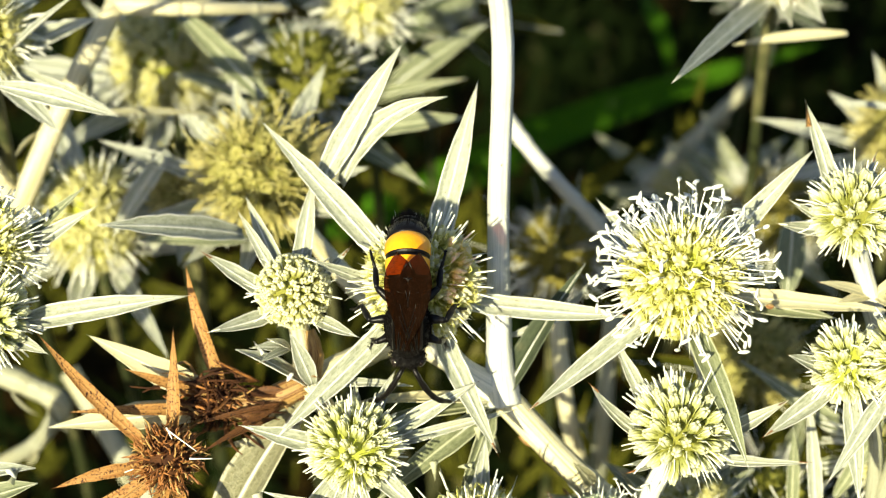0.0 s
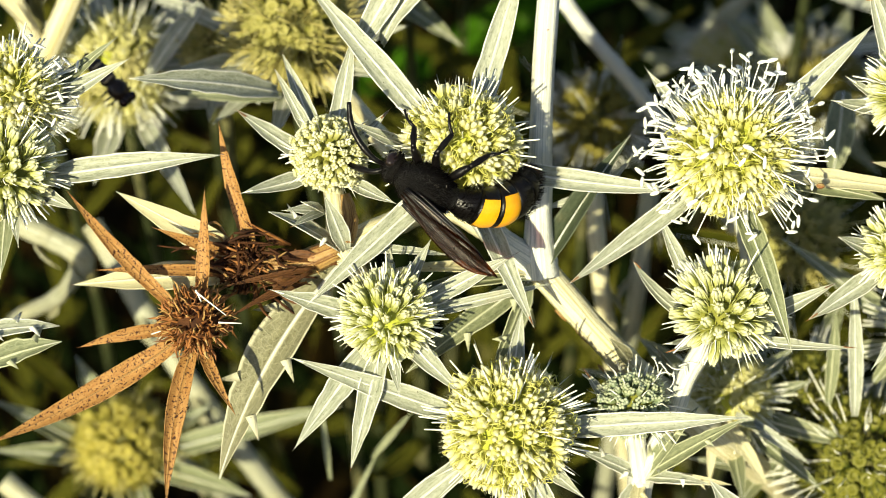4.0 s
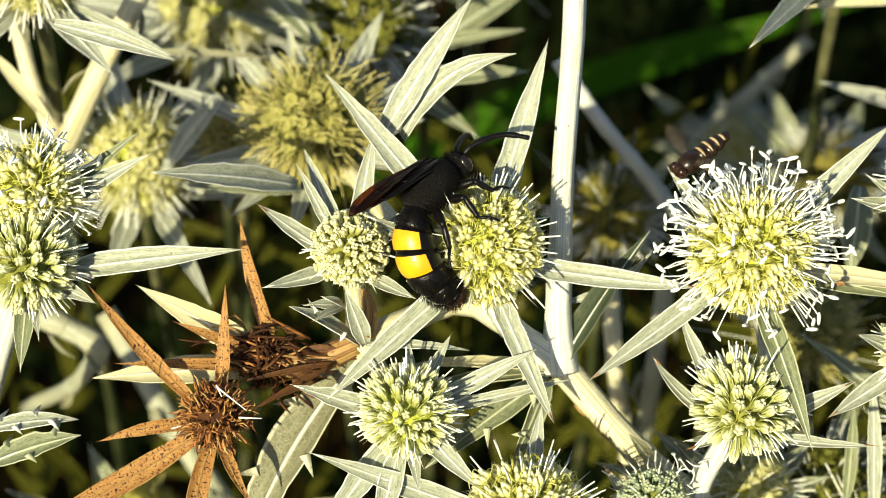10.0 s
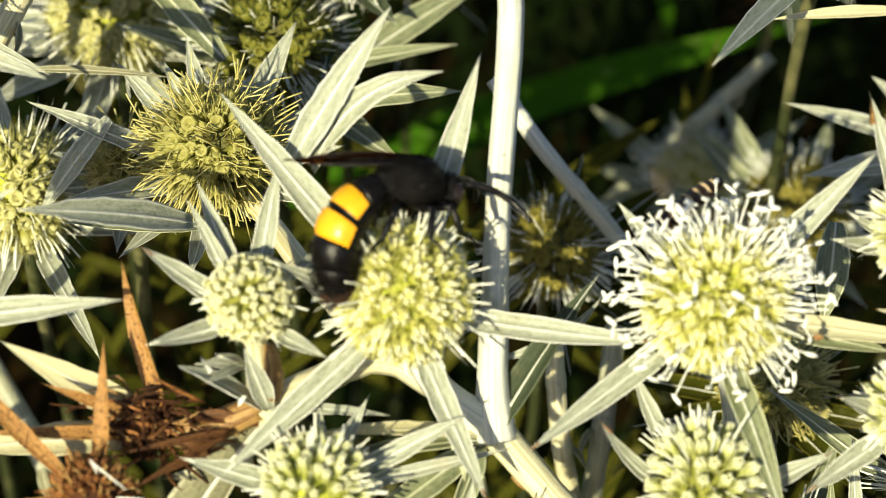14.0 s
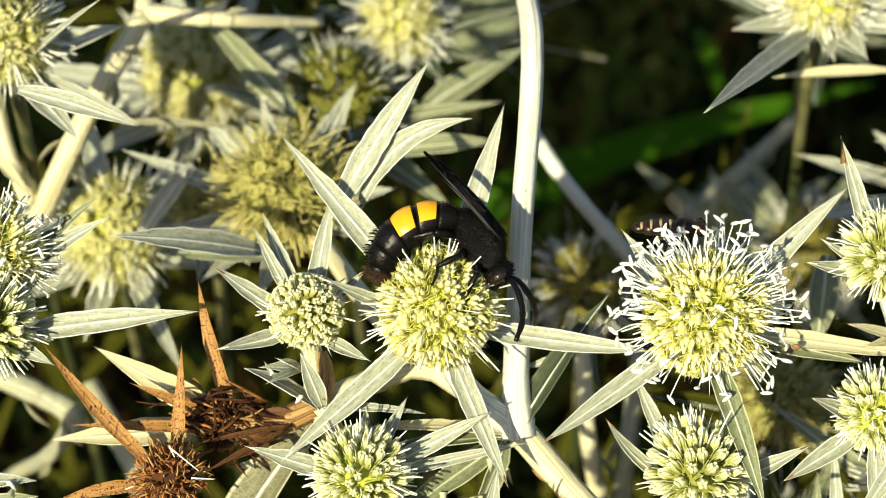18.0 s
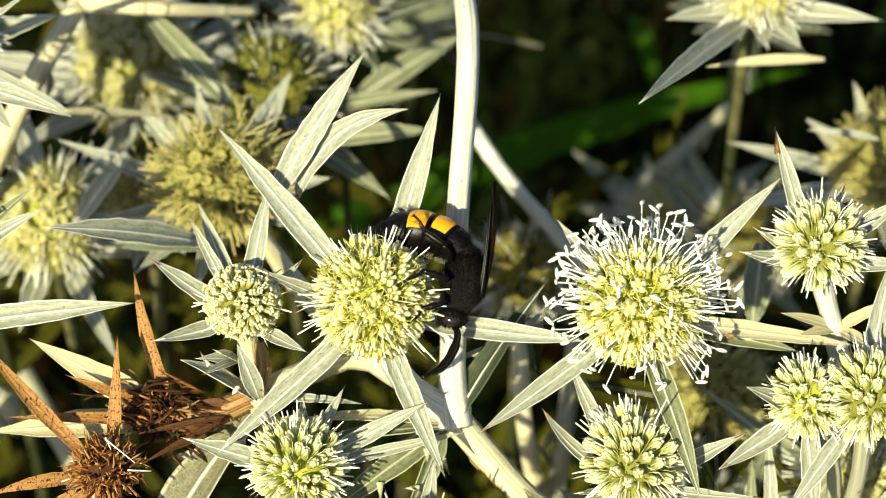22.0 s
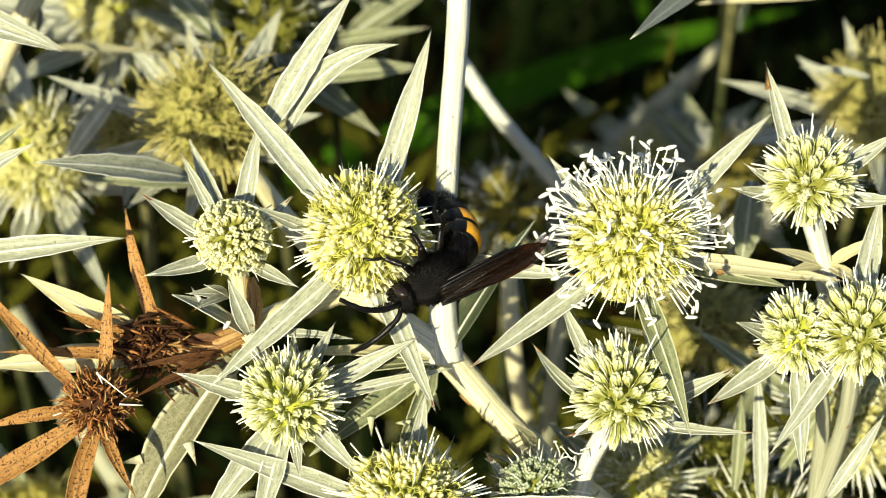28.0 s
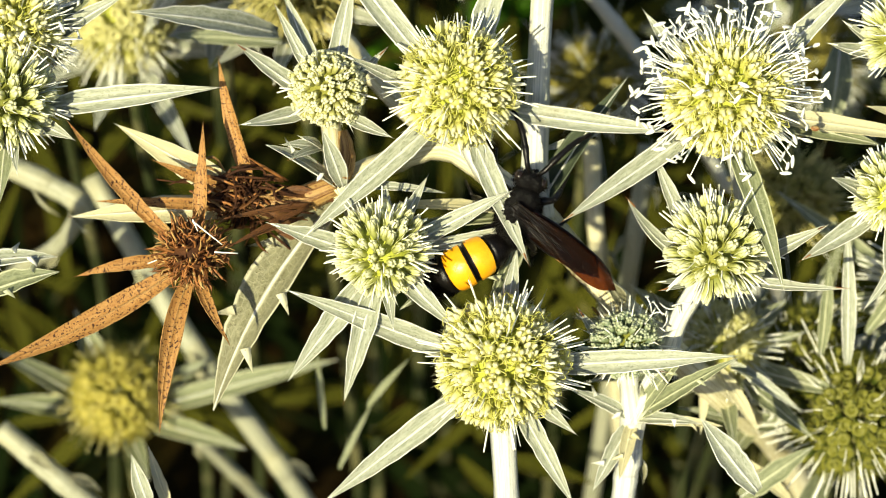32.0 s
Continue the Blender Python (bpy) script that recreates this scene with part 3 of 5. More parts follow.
def flower_head(centre, axis, radius, style, label, seed, stalk=None, near=True, stalk_mat=None, stalk_r=1.2, group="flower heads of the eryngo"):
    """A domed eryngo head: core, florets, bristles and its stalk."""
    shape, material, core, bristle, gap, reach, hairs, far = STYLES[style]
    centre, axis = np.asarray(centre, float), unit(axis)
    rng = np.random.RandomState(seed)
    foot = centre - axis * radius * 0.9
    ob = thing("flower_head", foot, label, "flower head", group)
    ob["seed"] = seed
    part("receptacle", Geo().ball(centre, (radius * 0.72,) * 3, 18, 12), core, ob)
    rough = {"spent": 0.55, "straw": 0.5, "pale": 0.35, "bloom": 0.2, "open": 0.17, "gold": 0.35, "cups": 0.5}.get(style, 0.12)
    spots = scatter(int(2 * math.pi * (radius * 0.93) ** 2 * (1 - reach) / gap**2), axis, reach, seed, rough)
    size = gap / {'bud': 1.42, 'knob': 1.02, 'open': 1.52}.get(shape, 1.3)
    if near:
        for i, d in enumerate(spots):
            me = template(shape, i % 3, material)
            k = size * (1 + 0.8 * rough * (rng.rand() - 0.6))
            planted("floret", me, ob, centre + d * (radius - 1.1 * size + rough * 1.6 * rng.randn()), d + 0.8 * rough * rng.randn(3) + ((0, 0.28, 0) if shape == "bud" else (0, 0, 0)), k, 6.28 * rng.rand())
    else:
        g = Geo()
        for i, d in enumerate(spots):
            src = floret_geo(shape, i % 3)
            e = unit(d + 0.5 * rough * rng.randn(3))
            a = unit(np.cross(e, (0.3, 0.2, 0.93)))
            turn = np.stack([a, np.cross(e, a), e])
            k = size * (1 + 0.8 * rough * (rng.rand() - 0.6))
            g.add(np.concatenate(src.v) * k @ turn + centre + d * (radius - 1.1 * size + 0.8 * rough * rng.randn()), src.f, np.concatenate(src.t))
        part("floret_mass", g, material, ob, kind="stuff")
    g = Geo()
    for d in scatter(hairs, axis, -0.75, seed + 5, 0.5):
        k = radius * (far * (0.86 + 0.28 * rng.rand()))
        e = unit(d + 0.15 * rng.randn(3))
        if style == "straw":
            tip = centre + e * k + rng.randn(3) * 1.3
            g.needle(centre + e * radius * 0.7, tip, 0.08 + 0.05 * rng.rand(), rng.randn(3) * 0.9 + e * 0.5)
        else:
            g.spike(centre + e * radius * 0.7, centre + e * k, 0.11 + 0.05 * rng.rand(), bend=rng.randn(3) * 0.25)
    for i in range(hairs // 2):
        d = unit(axis * -0.15 + rng.randn(3))
        d = unit(d - axis * (d @ axis) * 0.8)
        g.needle(centre + d * radius * 0.75, centre + d * radius * far * (0.92 + 0.22 * rng.rand()) + axis * rng.randn() * 1.2, 0.13, axis * 0.2)
    if style in ("open", "bloom", "mid", "bud"):
        for i in range(14):
            d = unit(unit(rng.randn(3) * (1, 1, 0.4) + (0.3, 0.5, 0.0)) + axis * 0.25)
            for k in range(3):
                e = unit(d + 0.16 * rng.randn(3))
                g.needle(centre + e * radius * 0.75, centre + e * radius * (1.15 + 0.27 * rng.rand()), 0.12, rng.randn(3) * 0.1)
    part("bristle_mass", g, bristle, ob, kind="stuff")
    if shape == "open" and near:
        g = Geo()
        for d in scatter(260, axis, -0.6, seed + 9, 0.8):
            e, side = unit(d + 0.3 * rng.randn(3)), unit(np.cross(d, rng.randn(3)))
            a = centre + d * radius * 0.74
            tube(g, [a, a + e * radius * 0.20 + side * 0.5, a + e * radius * (0.12 + 0.1 * rng.rand()) + side * 1.2], [0.09, 0.075, 0.05], 4, 6, 0.0, 0.0)
            g.t[-1][:, 1] = 0.2 + 0.4 * g.t[-1][:, 1] / max(g.t[-1][:, 1].max(), 1e-6)
        part("filament_mass", g, material, ob, kind="stuff")
    if stalk is not None:
        line = [centre - axis * radius * 0.5] + [np.asarray(p, float) for p in stalk]
        part("stalk", tube(Geo(), line, [stalk_r * 1.15, stalk_r, stalk_r * 1.2], 14, 16, 0.07, 0.02, seed), stalk_mat or STEM, ob)
    HEADS[ob.name] = (centre, axis, radius)
    return ob


HEADS = {}


def bract(head, tip, width=2.6, bow=None, material=None, name="bract", teeth=0, root=None, label="", twist=0.0, sway=0.0, belly=0.38):
    """A narrow spine-tipped bract under a head."""
    centre, axis, radius = HEADS[head.name]
    tip = np.asarray(tip, float)
    flat = unit((tip - centre) - axis * ((tip - centre) @ axis))
    start = centre - axis * radius * 0.72 + flat * radius * 0.3 if root is None else np.asarray(root, float)
    length = np.linalg.norm(tip - start)
    width = width * (1 - min(0.0, centre[2] + 20) / 258)
    seed = int(abs(tip[0] * 37 + tip[1] * 91) * 10) % 10000
    g = blade(Geo(), start, tip, width, axis * 0.8 + np.array([0, 0.1, 0.5]), -0.06 * length if bow is None else bow, 0.32, 0.22, belly, 14, teeth, twist, sway, seed)
    ob = part(name, g, material or LEAF, head, label)
    part("midrib", RIB.pop(), STEM_BROWN if material is LEAF_DEAD else STEM, ob)
    d = unit(tip - start)
    part("spine", Geo().spike(tip - d * 1.4, tip + d * 0.6, 0.13), BRISTLE_DEAD if seed % 3 == 0 or material is LEAF_DEAD else BRISTLE, ob)
    return ob


def stamens(head, count, seed, long=5.0, reach=-0.25):
    centre, axis, radius = HEADS[head.name]
    rng = np.random.RandomState(seed)
    for i, d in enumerate(scatter(count, axis, reach, seed, 0.6)):
        if d[2] - 0.25 * d[1] > 0.5 and i % 4:
            continue
        k = long * (0.75 + 0.5 * rng.rand())
        planted("stamen", template("stamen", i % 5, STAMEN), head, centre + d * radius * 0.82, d + 0.22 * rng.randn(3), 5.6, 6.28 * rng.rand(), k)


def afar(point):
    """Things behind stand farther from the eye and are larger by so much."""
    return 1 - min(0.0, point[2] + 20) / 258


def plant_stem(points, radii, label, material=None, name="stem", category="stem", seed=1, ridge=0.06, count=24):
    ob = thing(name, points[0], label, category)
    size = afar(max(points, key=lambda p: p[2]))
    part("stalk", tube(Geo(), points, [r * size for r in radii], 18, count, ridge, 0.025, seed), material or STEM, ob)
    line, rng = spline(points, 41), np.random.RandomState(seed)
    for k in range(6, 36, 9):
        i = k + rng.randint(-2, 3)
        r, d = np.interp(i / 40, np.linspace(0, 1, len(radii)), radii) * size, unit(line[i + 1] - line[i - 1])
        ends = [line[i] + d * s * r for s in (-1.3, -0.5, 0, 0.5, 1.3)]
        joint = part("node", tube(Geo(), ends, [r * 0.96, r * 1.07, r * 1.12, r * 1.07, r * 0.96], 16, 9, 0.03, 0.02, k), material or STEM, ob)
        side = unit(np.cross(d, rng.randn(3)))
        part("scale_leaf", blade(Geo(), line[i] + side * r * 0.9, line[i] + side * r * 2.2 + d * r * 3.2, r * 1.1, side, 0.2 * r, 0.4, 0.15, 0.3, 6), LEAF_FADED, joint)
    return ob


def lone_leaf(root, tip, width, label, material=None, up=(0, 0.3, 1), bow=1.0, teeth=0, fold=0.3, twist=0.0, sway=0.0, belly=0.38, tooth=1.0, group="leaves of the eryngo"):
    ob = thing("leaf", root, label, "leaf", group)
    seed = int(abs(tip[0] * 53 + tip[1] * 17) * 10) % 10000
    part("blade", blade(Geo(), root, tip, width * afar(root), up, bow, fold, 0.3, belly, 16, teeth, twist, sway, seed, tooth), material or LEAF, ob)
    part("midrib", RIB.pop(), STEM, ob)
    return ob


# ---- ground ----
def ground():
    me = bpy.data.meshes.new("ground")
    n, verts, faces = 41, [], []
    side = [math.copysign(abs(k / 20) ** 3 * 300, k) for k in range(-20, 21)]
    for y in side:
        for x in side:
            near = math.exp(-(x * x + y * y) / 4)
            verts.append((x, y, 0.03 * near * noise.noise((x * 3, y * 3, 0)) - 0.012))
    faces = [(j * n + i, j * n + i + 1, (j + 1) * n + i + 1, (j + 1) * n + i) for j in range(n - 1) for i in range(n - 1)]
    me.from_pydata(verts, [], faces)
    me.polygons.foreach_set("use_smooth", [True] * len(faces))
    me.materials.append(SOIL_SHADED)
    tagged(new("ground", me), "dark shaded soil with litter and moss", "ground", kind="structure")


ground()

# ---- the flower heads in focus ----
DOWN = np.array([0, -0.766, -0.643])
NODE_MAIN = np.array((7.4, -18.9, -9))
NODE_LEFT = np.array((-17.7, -17.4, -6))
NODE_RIGHT = np.array((21.6, -45.5, -8))

head_a = flower_head((-2.8, -4.1, 0), (0.0, 0.38, 0.92), 7.3, "open", "round pale green eryngo head in flower with the wasp on it", 11, [(1.4, -14.7, -7), NODE_MAIN], stalk_r=1.55)
for tip, width, bow in (
    ((-23.1, 16.2, -4), 3.3, 0.4), ((4.4, 21.2, -4), 3.4, -0.8), ((24.2, -8.5, -1), 3.0, -1.2), ((-20.7, -23.5, 2), 3.1, -0.4),
    ((6.8, -25.6, 2), 2.9, -0.6), ((-17, -1.2, 2), 1.9, -0.4),
):
    bract(head_a, tip, width, bow)

head_b = flower_head((-18.9, -5.3, 0), (0.02, 0.55, 0.83), 4.9, "small", "small round eryngo bud with tight yellowish knobs", 12, [(-18.4, -11.8, -6), NODE_LEFT], stalk_mat=STEM_CREAM)
for tip, width, bow in (
    ((-30.3, -0.4, 1), 2.4, -0.4), ((-25.4, 6.7, -5), 2.2, 0.2), ((-26.1, 4.8, -2), 1.7, 0.2), ((-16.7, 9.5, -6), 2.4, 0.4),
    ((-29, -10.3, 4), 2.2, -0.4), ((-10.7, -10.9, 4), 1.9, -0.4), ((-11.9, 0.2, -3), 1.4, 0.0),
):
    bract(head_b, tip, width, bow)
for tip, width in (((-24.2, -12.5, 0), 1.5), ((-23.1, -14.3, 2), 1.2), ((-22.1, -11.4, 0), 1.0)):
    bract(head_b, tip, width, 0.4, root=(-19.6, -12.8, -4), name="stalk_leaf")

part("sheath", tube(Geo(), [(-17.1, -10.4, -4), (-16.5, -13.1, -4), (-17, -16.3, -4)], [0.5, 1.2, 1.3], 10, 8, 0.1, 0.1, 3), STEM_BROWN, head_b, "orange-brown dry leaf sheath")
head_c = flower_head((30.2, -3.4, 0), (0.0, 0.40, 0.92), 7.6, "bloom", "large eryngo head bristling with white stamens", 13, [(34.6, -13.9, -16), (39.1, -30.1, -30)])
stamens(head_c, 190, 77)
part("spot", Geo().ball((41.6, -7.3, -1.6), (0.55, 0.38, 0.3), 10, 6), STEM_BROWN, head_c, "brown speck on the bract")
for tip, width, bow, mat in (
    ((47.3, 12.6, -3), 3.0, 0.5, LEAF), ((10.9, -20, 3), 2.9, -0.8, LEAF), ((38, -27.2, 4), 3.1, 1.6, LEAF_GREEN), ((19.9, 6.2, -4), 2.4, 0, LEAF),
    ((50.9, -9, -6), 2.8, 0.4, LEAF_GREEN), ((58.4, -8.1, -6), 2.4, 0.6, LEAF_PALE),
):
    bract(head_c, tip, width, bow, mat)

head_d = flower_head((-11.2, -24.8, 2), (0.0, 0.32, 0.95), 5.5, "mid", "round eryngo bud of tight pale green florets", 14, [(-14.9, -21.1, -7), NODE_LEFT], stalk_mat=STEM_CREAM)
for tip, width, bow in (
    ((-25.2, -22.2, 2), 2.6, -0.3), ((4.4, -16.8, 0), 2.4, 0.2), ((-11.2, -16.9, -3), 1.9, 0.2), ((-6.2, -15.7, -3), 1.7, 0.2),
    ((-21.8, -41.2, 3), 3.2, 0.3), ((-14.9, -43.4, 4), 2.9, 0.5), ((-9.3, -34.1, 5), 1.7, 0.3), ((-1.7, -33.9, 4), 2.5, 0.4), ((9.1, -20.6, -3), 1.5, 0.4),
):
    bract(head_d, tip, width, bow)

head_e = flower_head((30, -22.8, 0), (0.02, 0.72, 0.69), 6.0, "bud", "domed eryngo bud with large pale green florets on a white stalk", 15, [(26.3, -32.1, -4), (25.2, -36.3, -5), NODE_RIGHT])
for tip, width, bow in (
    ((18.6, -17.1, 2), 1.9, -1.6), ((21.6, -10.8, -3), 2.2, -0.4), ((43.3, -19, 2), 2.4, -0.6), ((45.7, -26.6, 4), 1.5, -0.8),
    ((22.8, -27, 3), 1.0, -0.3), ((23.1, -28, 3), 0.8, -0.3),
):
    bract(head_e, tip, width, bow)

for k in range(7):
    planted("fallen_stamen", template("stamen", k % 5, STAMEN), head_e, np.array((24.1, -30.9, -2)) + ((k * 37 % 9 - 4) * 0.5, (k * 23 % 7 - 3) * 0.3, 0), (math.cos(k * 2.1), math.sin(k * 2.1), 0.3), 5.0, k, 2.4)
head_f = flower_head((3.9, -37.8, 4), (0.0, 0.22, 0.97), 8.0, "open", "large round eryngo head in pale flower", 16, [(5.2, -49.9, -4), (6.1, -57.8, -8), (9.7, -93.6, -60)], stalk_r=1.5)
for tip, width, bow in (
    ((-22.4, -30.2, 4), 3.1, -0.6), ((32.6, -35.4, 5), 3.0, 0.6), ((-17, -56.3, 3), 3.2, -0.3), ((13.8, -54.8, 4), 2.6, -0.3),
    ((5.5, -24.1, -4), 2.3, 0.0), ((13.5, -46, 4), 2.2, -0.4), ((13.2, -41.4, -2), 1.4, 0),
):
    bract(head_f, tip, width, bow)

head_g = flower_head((52.1, 4.6, -1), (0.05, 0.52, 0.85), 5.3, "bud", "round eryngo bud on a spiny stalk", 17, [(55, -4, -8), (58, -12.8, -12)])
for tip, width, bow in (
    ((46.6, 18.7, -4), 2.4, 0.3), ((42.4, 3.2, 0), 1.9, -0.6), ((63.1, 10.9, -2), 2.4, 0), ((63.7, 2.5, 0), 2.3, -0.5), ((55.9, 12.6, -5), 1.2, 0), ((44.4, 6.1, -2), 1.3, -0.3),
):
    bract(head_g, tip, width, bow)
for tip, width in (((48.1, -4.2, -3), 1.5), ((50.5, -6.9, -4), 1.4), ((62, -2.2, -4), 1.6), ((60.5, -8.9, -2), 1.8)):
    bract(head_g, tip, width, 0.3, LEAF_PALE, "stalk_leaf", root=(56.2, -6.1, -9))

part("dry_tip", Geo().spike((46.95, 15.7, -3.5), (46.55, 19.2, -4), 0.46), LEAF_DEAD, head_g, "rust-brown dry bract tip")
head_h = flower_head((51.3, -14.6, 0), (-0.15, 0.45, 0.88), 4.6, "mid", "small eryngo bud pressed against a larger one", 18, [(55.8, -22, -8), (58, -38.9, -20)], stalk_mat=STEM_SHADED, stalk_r=0.9)
head_i = flower_head((58.8, -13.7, 2), (0.1, 0.42, 0.90), 5.7, "bud", "round eryngo bud beside a smaller one", 19, [(59.5, -24.1, -8), (58, -38.9, -20)], stalk_mat=STEM_SHADED, stalk_r=1.0)
for tip, width, bow in (((43, -13.2, 4), 2.4, 0.2), ((40.3, -23.5, 2), 2.6, -0.4), ((52.2, -31.7, 2), 2.4, 0.0)):
    bract(head_h, tip, width, bow)
for tip, width, bow in (((61.8, 3.5, -4), 3.0, 0.3), ((66.9, -17.2, 2), 2.6, 0), ((48, -28.9, 4), 2.2, 0.6), ((58, -8.1, -4), 1.5, 0)):
    bract(head_i, tip, width, bow)

head_j = flower_head((19.8, -35.6, -3), (-0.08, 0.78, 0.62), 4.6, "young", "small unripe blue-green eryngo bud", 20, [NODE_RIGHT])
for tip, width, bow in (((13.4, -31.1, -2), 1.6, -0.3), ((14.3, -36.5, 2), 1.5, -0.2), ((24.9, -38.6, -2), 1.4, 0), ((16.4, -32.3, -6), 1.2, 0)):
    bract(head_j, tip, width, bow)

head_k = flower_head((-58.9, -0.4, -2), (-0.1, 0.5, 0.86), 6.6, "bloom", "eryngo head with white stamens in its own shade", 21, [(-62.6, -11.7, -12), (-77.8, -55, -60)])
stamens(head_k, 50, 78, 3.6, 0.0)
head_l = flower_head((-58.5, -8.3, 1), (0.05, 0.4, 0.92), 6.0, "bud", "round eryngo bud under a blooming head", 22, [(-62.3, -18, -8), (-77.8, -55, -60)])
for head, tip, width, bow, mat in (
    (head_k, (-46.1, 7.9, -4), 2.0, 0.4, LEAF_GREEN), (head_k, (-43.9, 5.3, 0), 2.3, 0.3, LEAF), (head_l, (-32.1, -5.9, 2), 3.2, 0.5, LEAF),
    (head_l, (-49.7, -13.1, 2), 2.4, 0.6, LEAF), (head_l, (-55.8, -17.5, 5), 1.4, 0.3, LEAF), (head_l, (-58.3, -21.5, 3), 2.6, 0.5, LEAF_GREEN),
):
    bract(head, tip, width, bow, mat)

# ---- the withered heads ----
def dead_head(centre, axis, radius, seed, label, count=300, straws=STEM_BROWN, bristles=BRISTLE_DEAD):
    centre, axis = np.asarray(centre, float), unit(axis)
    rng = np.random.RandomState(seed)
    ob = thing("withered_head", centre - axis * radius, label, "flower head", "withered heads")
    part("receptacle", Geo().ball(centre, (radius * 0.7,) * 3, 16, 10), DEAD_CORE, ob)
    g = Geo()
    straw = Geo()
    for k, d in enumerate(scatter(count, axis, -0.6, seed, 0.6)):
        e = unit(d * 0.75 + axis * 0.35 + 0.3 * rng.randn(3))
        (straw if k % 4 == 0 else g).spike(centre + d * radius * 0.55, centre + d * radius * 0.45 + e * radius * (0.5 + 0.45 * rng.rand()), 0.17 + 0.1 * rng.rand(), bend=d * 0.5 + rng.randn(3) * 0.35)
    part("straw_mass", straw, straws, ob, kind="stuff")
    part("bristle_mass", g, bristles, ob, kind="stuff")
    HEADS[ob.name] = (centre, axis, radius)
    return ob


dead_1 = dead_head((-34.5, -26.2, 3), (0.0, 0.35, 0.93), 4.4, 31, "withered rust-brown eryngo head with curled speckled bracts")
for tip, width, bow in (
    ((-49.7, -10.9, 6), 1.9, -1.4), ((-34, -10.3, 1), 1.8, 1.4), ((-48.2, -29.7, 4), 1.8, 1.2), ((-57.9, -41.1, 8), 3.1, -1.6), ((-36.8, -47.6, 8), 2.6, 1.8), ((-29, -36.7, 7), 1.7, 1.6),
):
    bract(dead_1, tip, width, bow, LEAF_DEAD, twist=0.25 + 0.25 * bow, sway=0.35 * bow)
g = Geo()
for root, tip in (((-33.9, -22.1, 8), (-30.1, -24.7, 9)), ((-33.9, -21.9, 8), (-33.2, -23.3, 8)), ((-31.1, -25.7, 8), (-28.3, -25.7, 8)), ((-39.3, -27.6, 6), (-38, -27, 8))):
    tube(g, [root, tip], [0.12, 0.06], 6, 4, 0, 0)
part("fluff", g, STAMEN, dead_1, "white dry fibres")
dead_2 = dead_head((-29.5, -19.8, -5), (-0.75, 0.25, 0.6), 3.1, 32, "dark brown withered head at the end of a branch", 260, BRISTLE_DEAD, DEAD_CORE)
for tip, width, bow, mat in (
    ((-33, -2.3, -4), 2.2, 0.8, LEAF_DEAD), ((-45, -11.1, -2), 3.6, 0.5, LEAF_PALE), ((-50.6, -22.9, -4), 3.6, 0.5, LEAF_PALE), ((-47, -20.6, 0), 1.6, 0.4, LEAF_DEAD), ((-40.1, -15.2, -0), 1.6, 0.5, LEAF_DEAD),
):
    bract(dead_2, tip, width, bow, mat)
part("stalk", tube(Geo(), [(-29.2, -20.6, -6), (-23.2, -19.8, -6), NODE_LEFT], [1.5, 1.7, 1.6], 14, 12, 0.08, 0.06, 5), STEM_BROWN, dead_2)


def tangle(head, start, end, seed):
    """Dry scraps of bracts and straws lying along a withered branch end."""
    rng, start, end = np.random.RandomState(seed), np.asarray(start, float), np.asarray(end, float)
    for k in range(84):
        a = start + (end - start) * rng.rand() + rng.randn(3) * (1.2, 1.3, 1.2)
        d = unit(unit(end - start) * (1 if rng.rand() < 0.6 else -1) + 0.5 * rng.randn(3) * (1, 1, 0.6))
        b = a + d * rng.uniform(3.0, 7.5)
        if k % 7:
            g = tube(Geo(), [a, (a + b) / 2 + rng.randn(3) * 0.7, b], [0.16, 0.20, 0.08], 6, 7, 0, 0.1, k)
            part("straw", g, (BRISTLE_DEAD, DEAD_CORE, DEAD_CORE, STEM_BROWN, DEAD_CORE)[k % 5], head)
        else:
            part("dry_leaf", blade(Geo(), a, b, rng.uniform(0.8, 1.5), rng.randn(3) + (0, 0.4, 0.8), 0.8, 0.5, 0.25, 0.4, 8, twist=rng.randn() * 0.8), LEAF_BROWN, head)


tangle(dead_2, (-32.0, -18.6, -4), (-24.0, -20.0, -5), 61)
for root, tip in (((-30.4, -25.6, 4), (-20.8, -20.1, -3)), ((-32, -22.3, 0), (-20.5, -19.8, -4)), ((-29.4, -24.9, 1), (-21.4, -21.5, -3))):
    part("dry_leaf", blade(Geo(), tip, root, 0.75, (0, 0.5, 0.8), 0.3, 0.3, 0.35, 0.4, 10), LEAF_BROWN, dead_2)

# ---- stems and leaves of the plant in focus ----
main_stem = plant_stem([(90, -300, -215), (84, -150, -130), (53.8, -62.4, -66), (27, -37.6, -17), (18.1, -30.1, -12), NODE_MAIN], [2.6, 2.5, 2.1, 1.9, 1.75, 1.9], "thick cream main stem with brown scars, forking upwards", STEM_CREAM, ridge=0.025)
for spot, size in (((10.7, -25.3, -10.6), 1.1), ((13.7, -28.1, -10.9), 1.5), ((16.3, -32.1, -11.2), 0.8)):
    part("scar", Geo().ball(spot, (size, 0.22, 0.35), 10, 6, np.array([[0.72, 0.69, 0], [-0.69, 0.72, 0], [0, 0, 1]])), STEM_BROWN, main_stem, "brown scar")
part("fork", tube(Geo(), [NODE_MAIN, (7.2, 3, -9), (7.4, 32.9, -12), (6.6, 37.1, -16), (6.2, 78.2, -30)], [1.75, 1.35, 1.4, 1.3, 1.0], 18, 26, 0.07, 0.02, 4), STEM, main_stem, "white straight upper stem")
part("spot", Geo().ball((6.75, 16.1, -8.9), (0.22, 0.42, 0.18), 10, 6), STEM_BROWN, main_stem, "brown speck on the white stem")
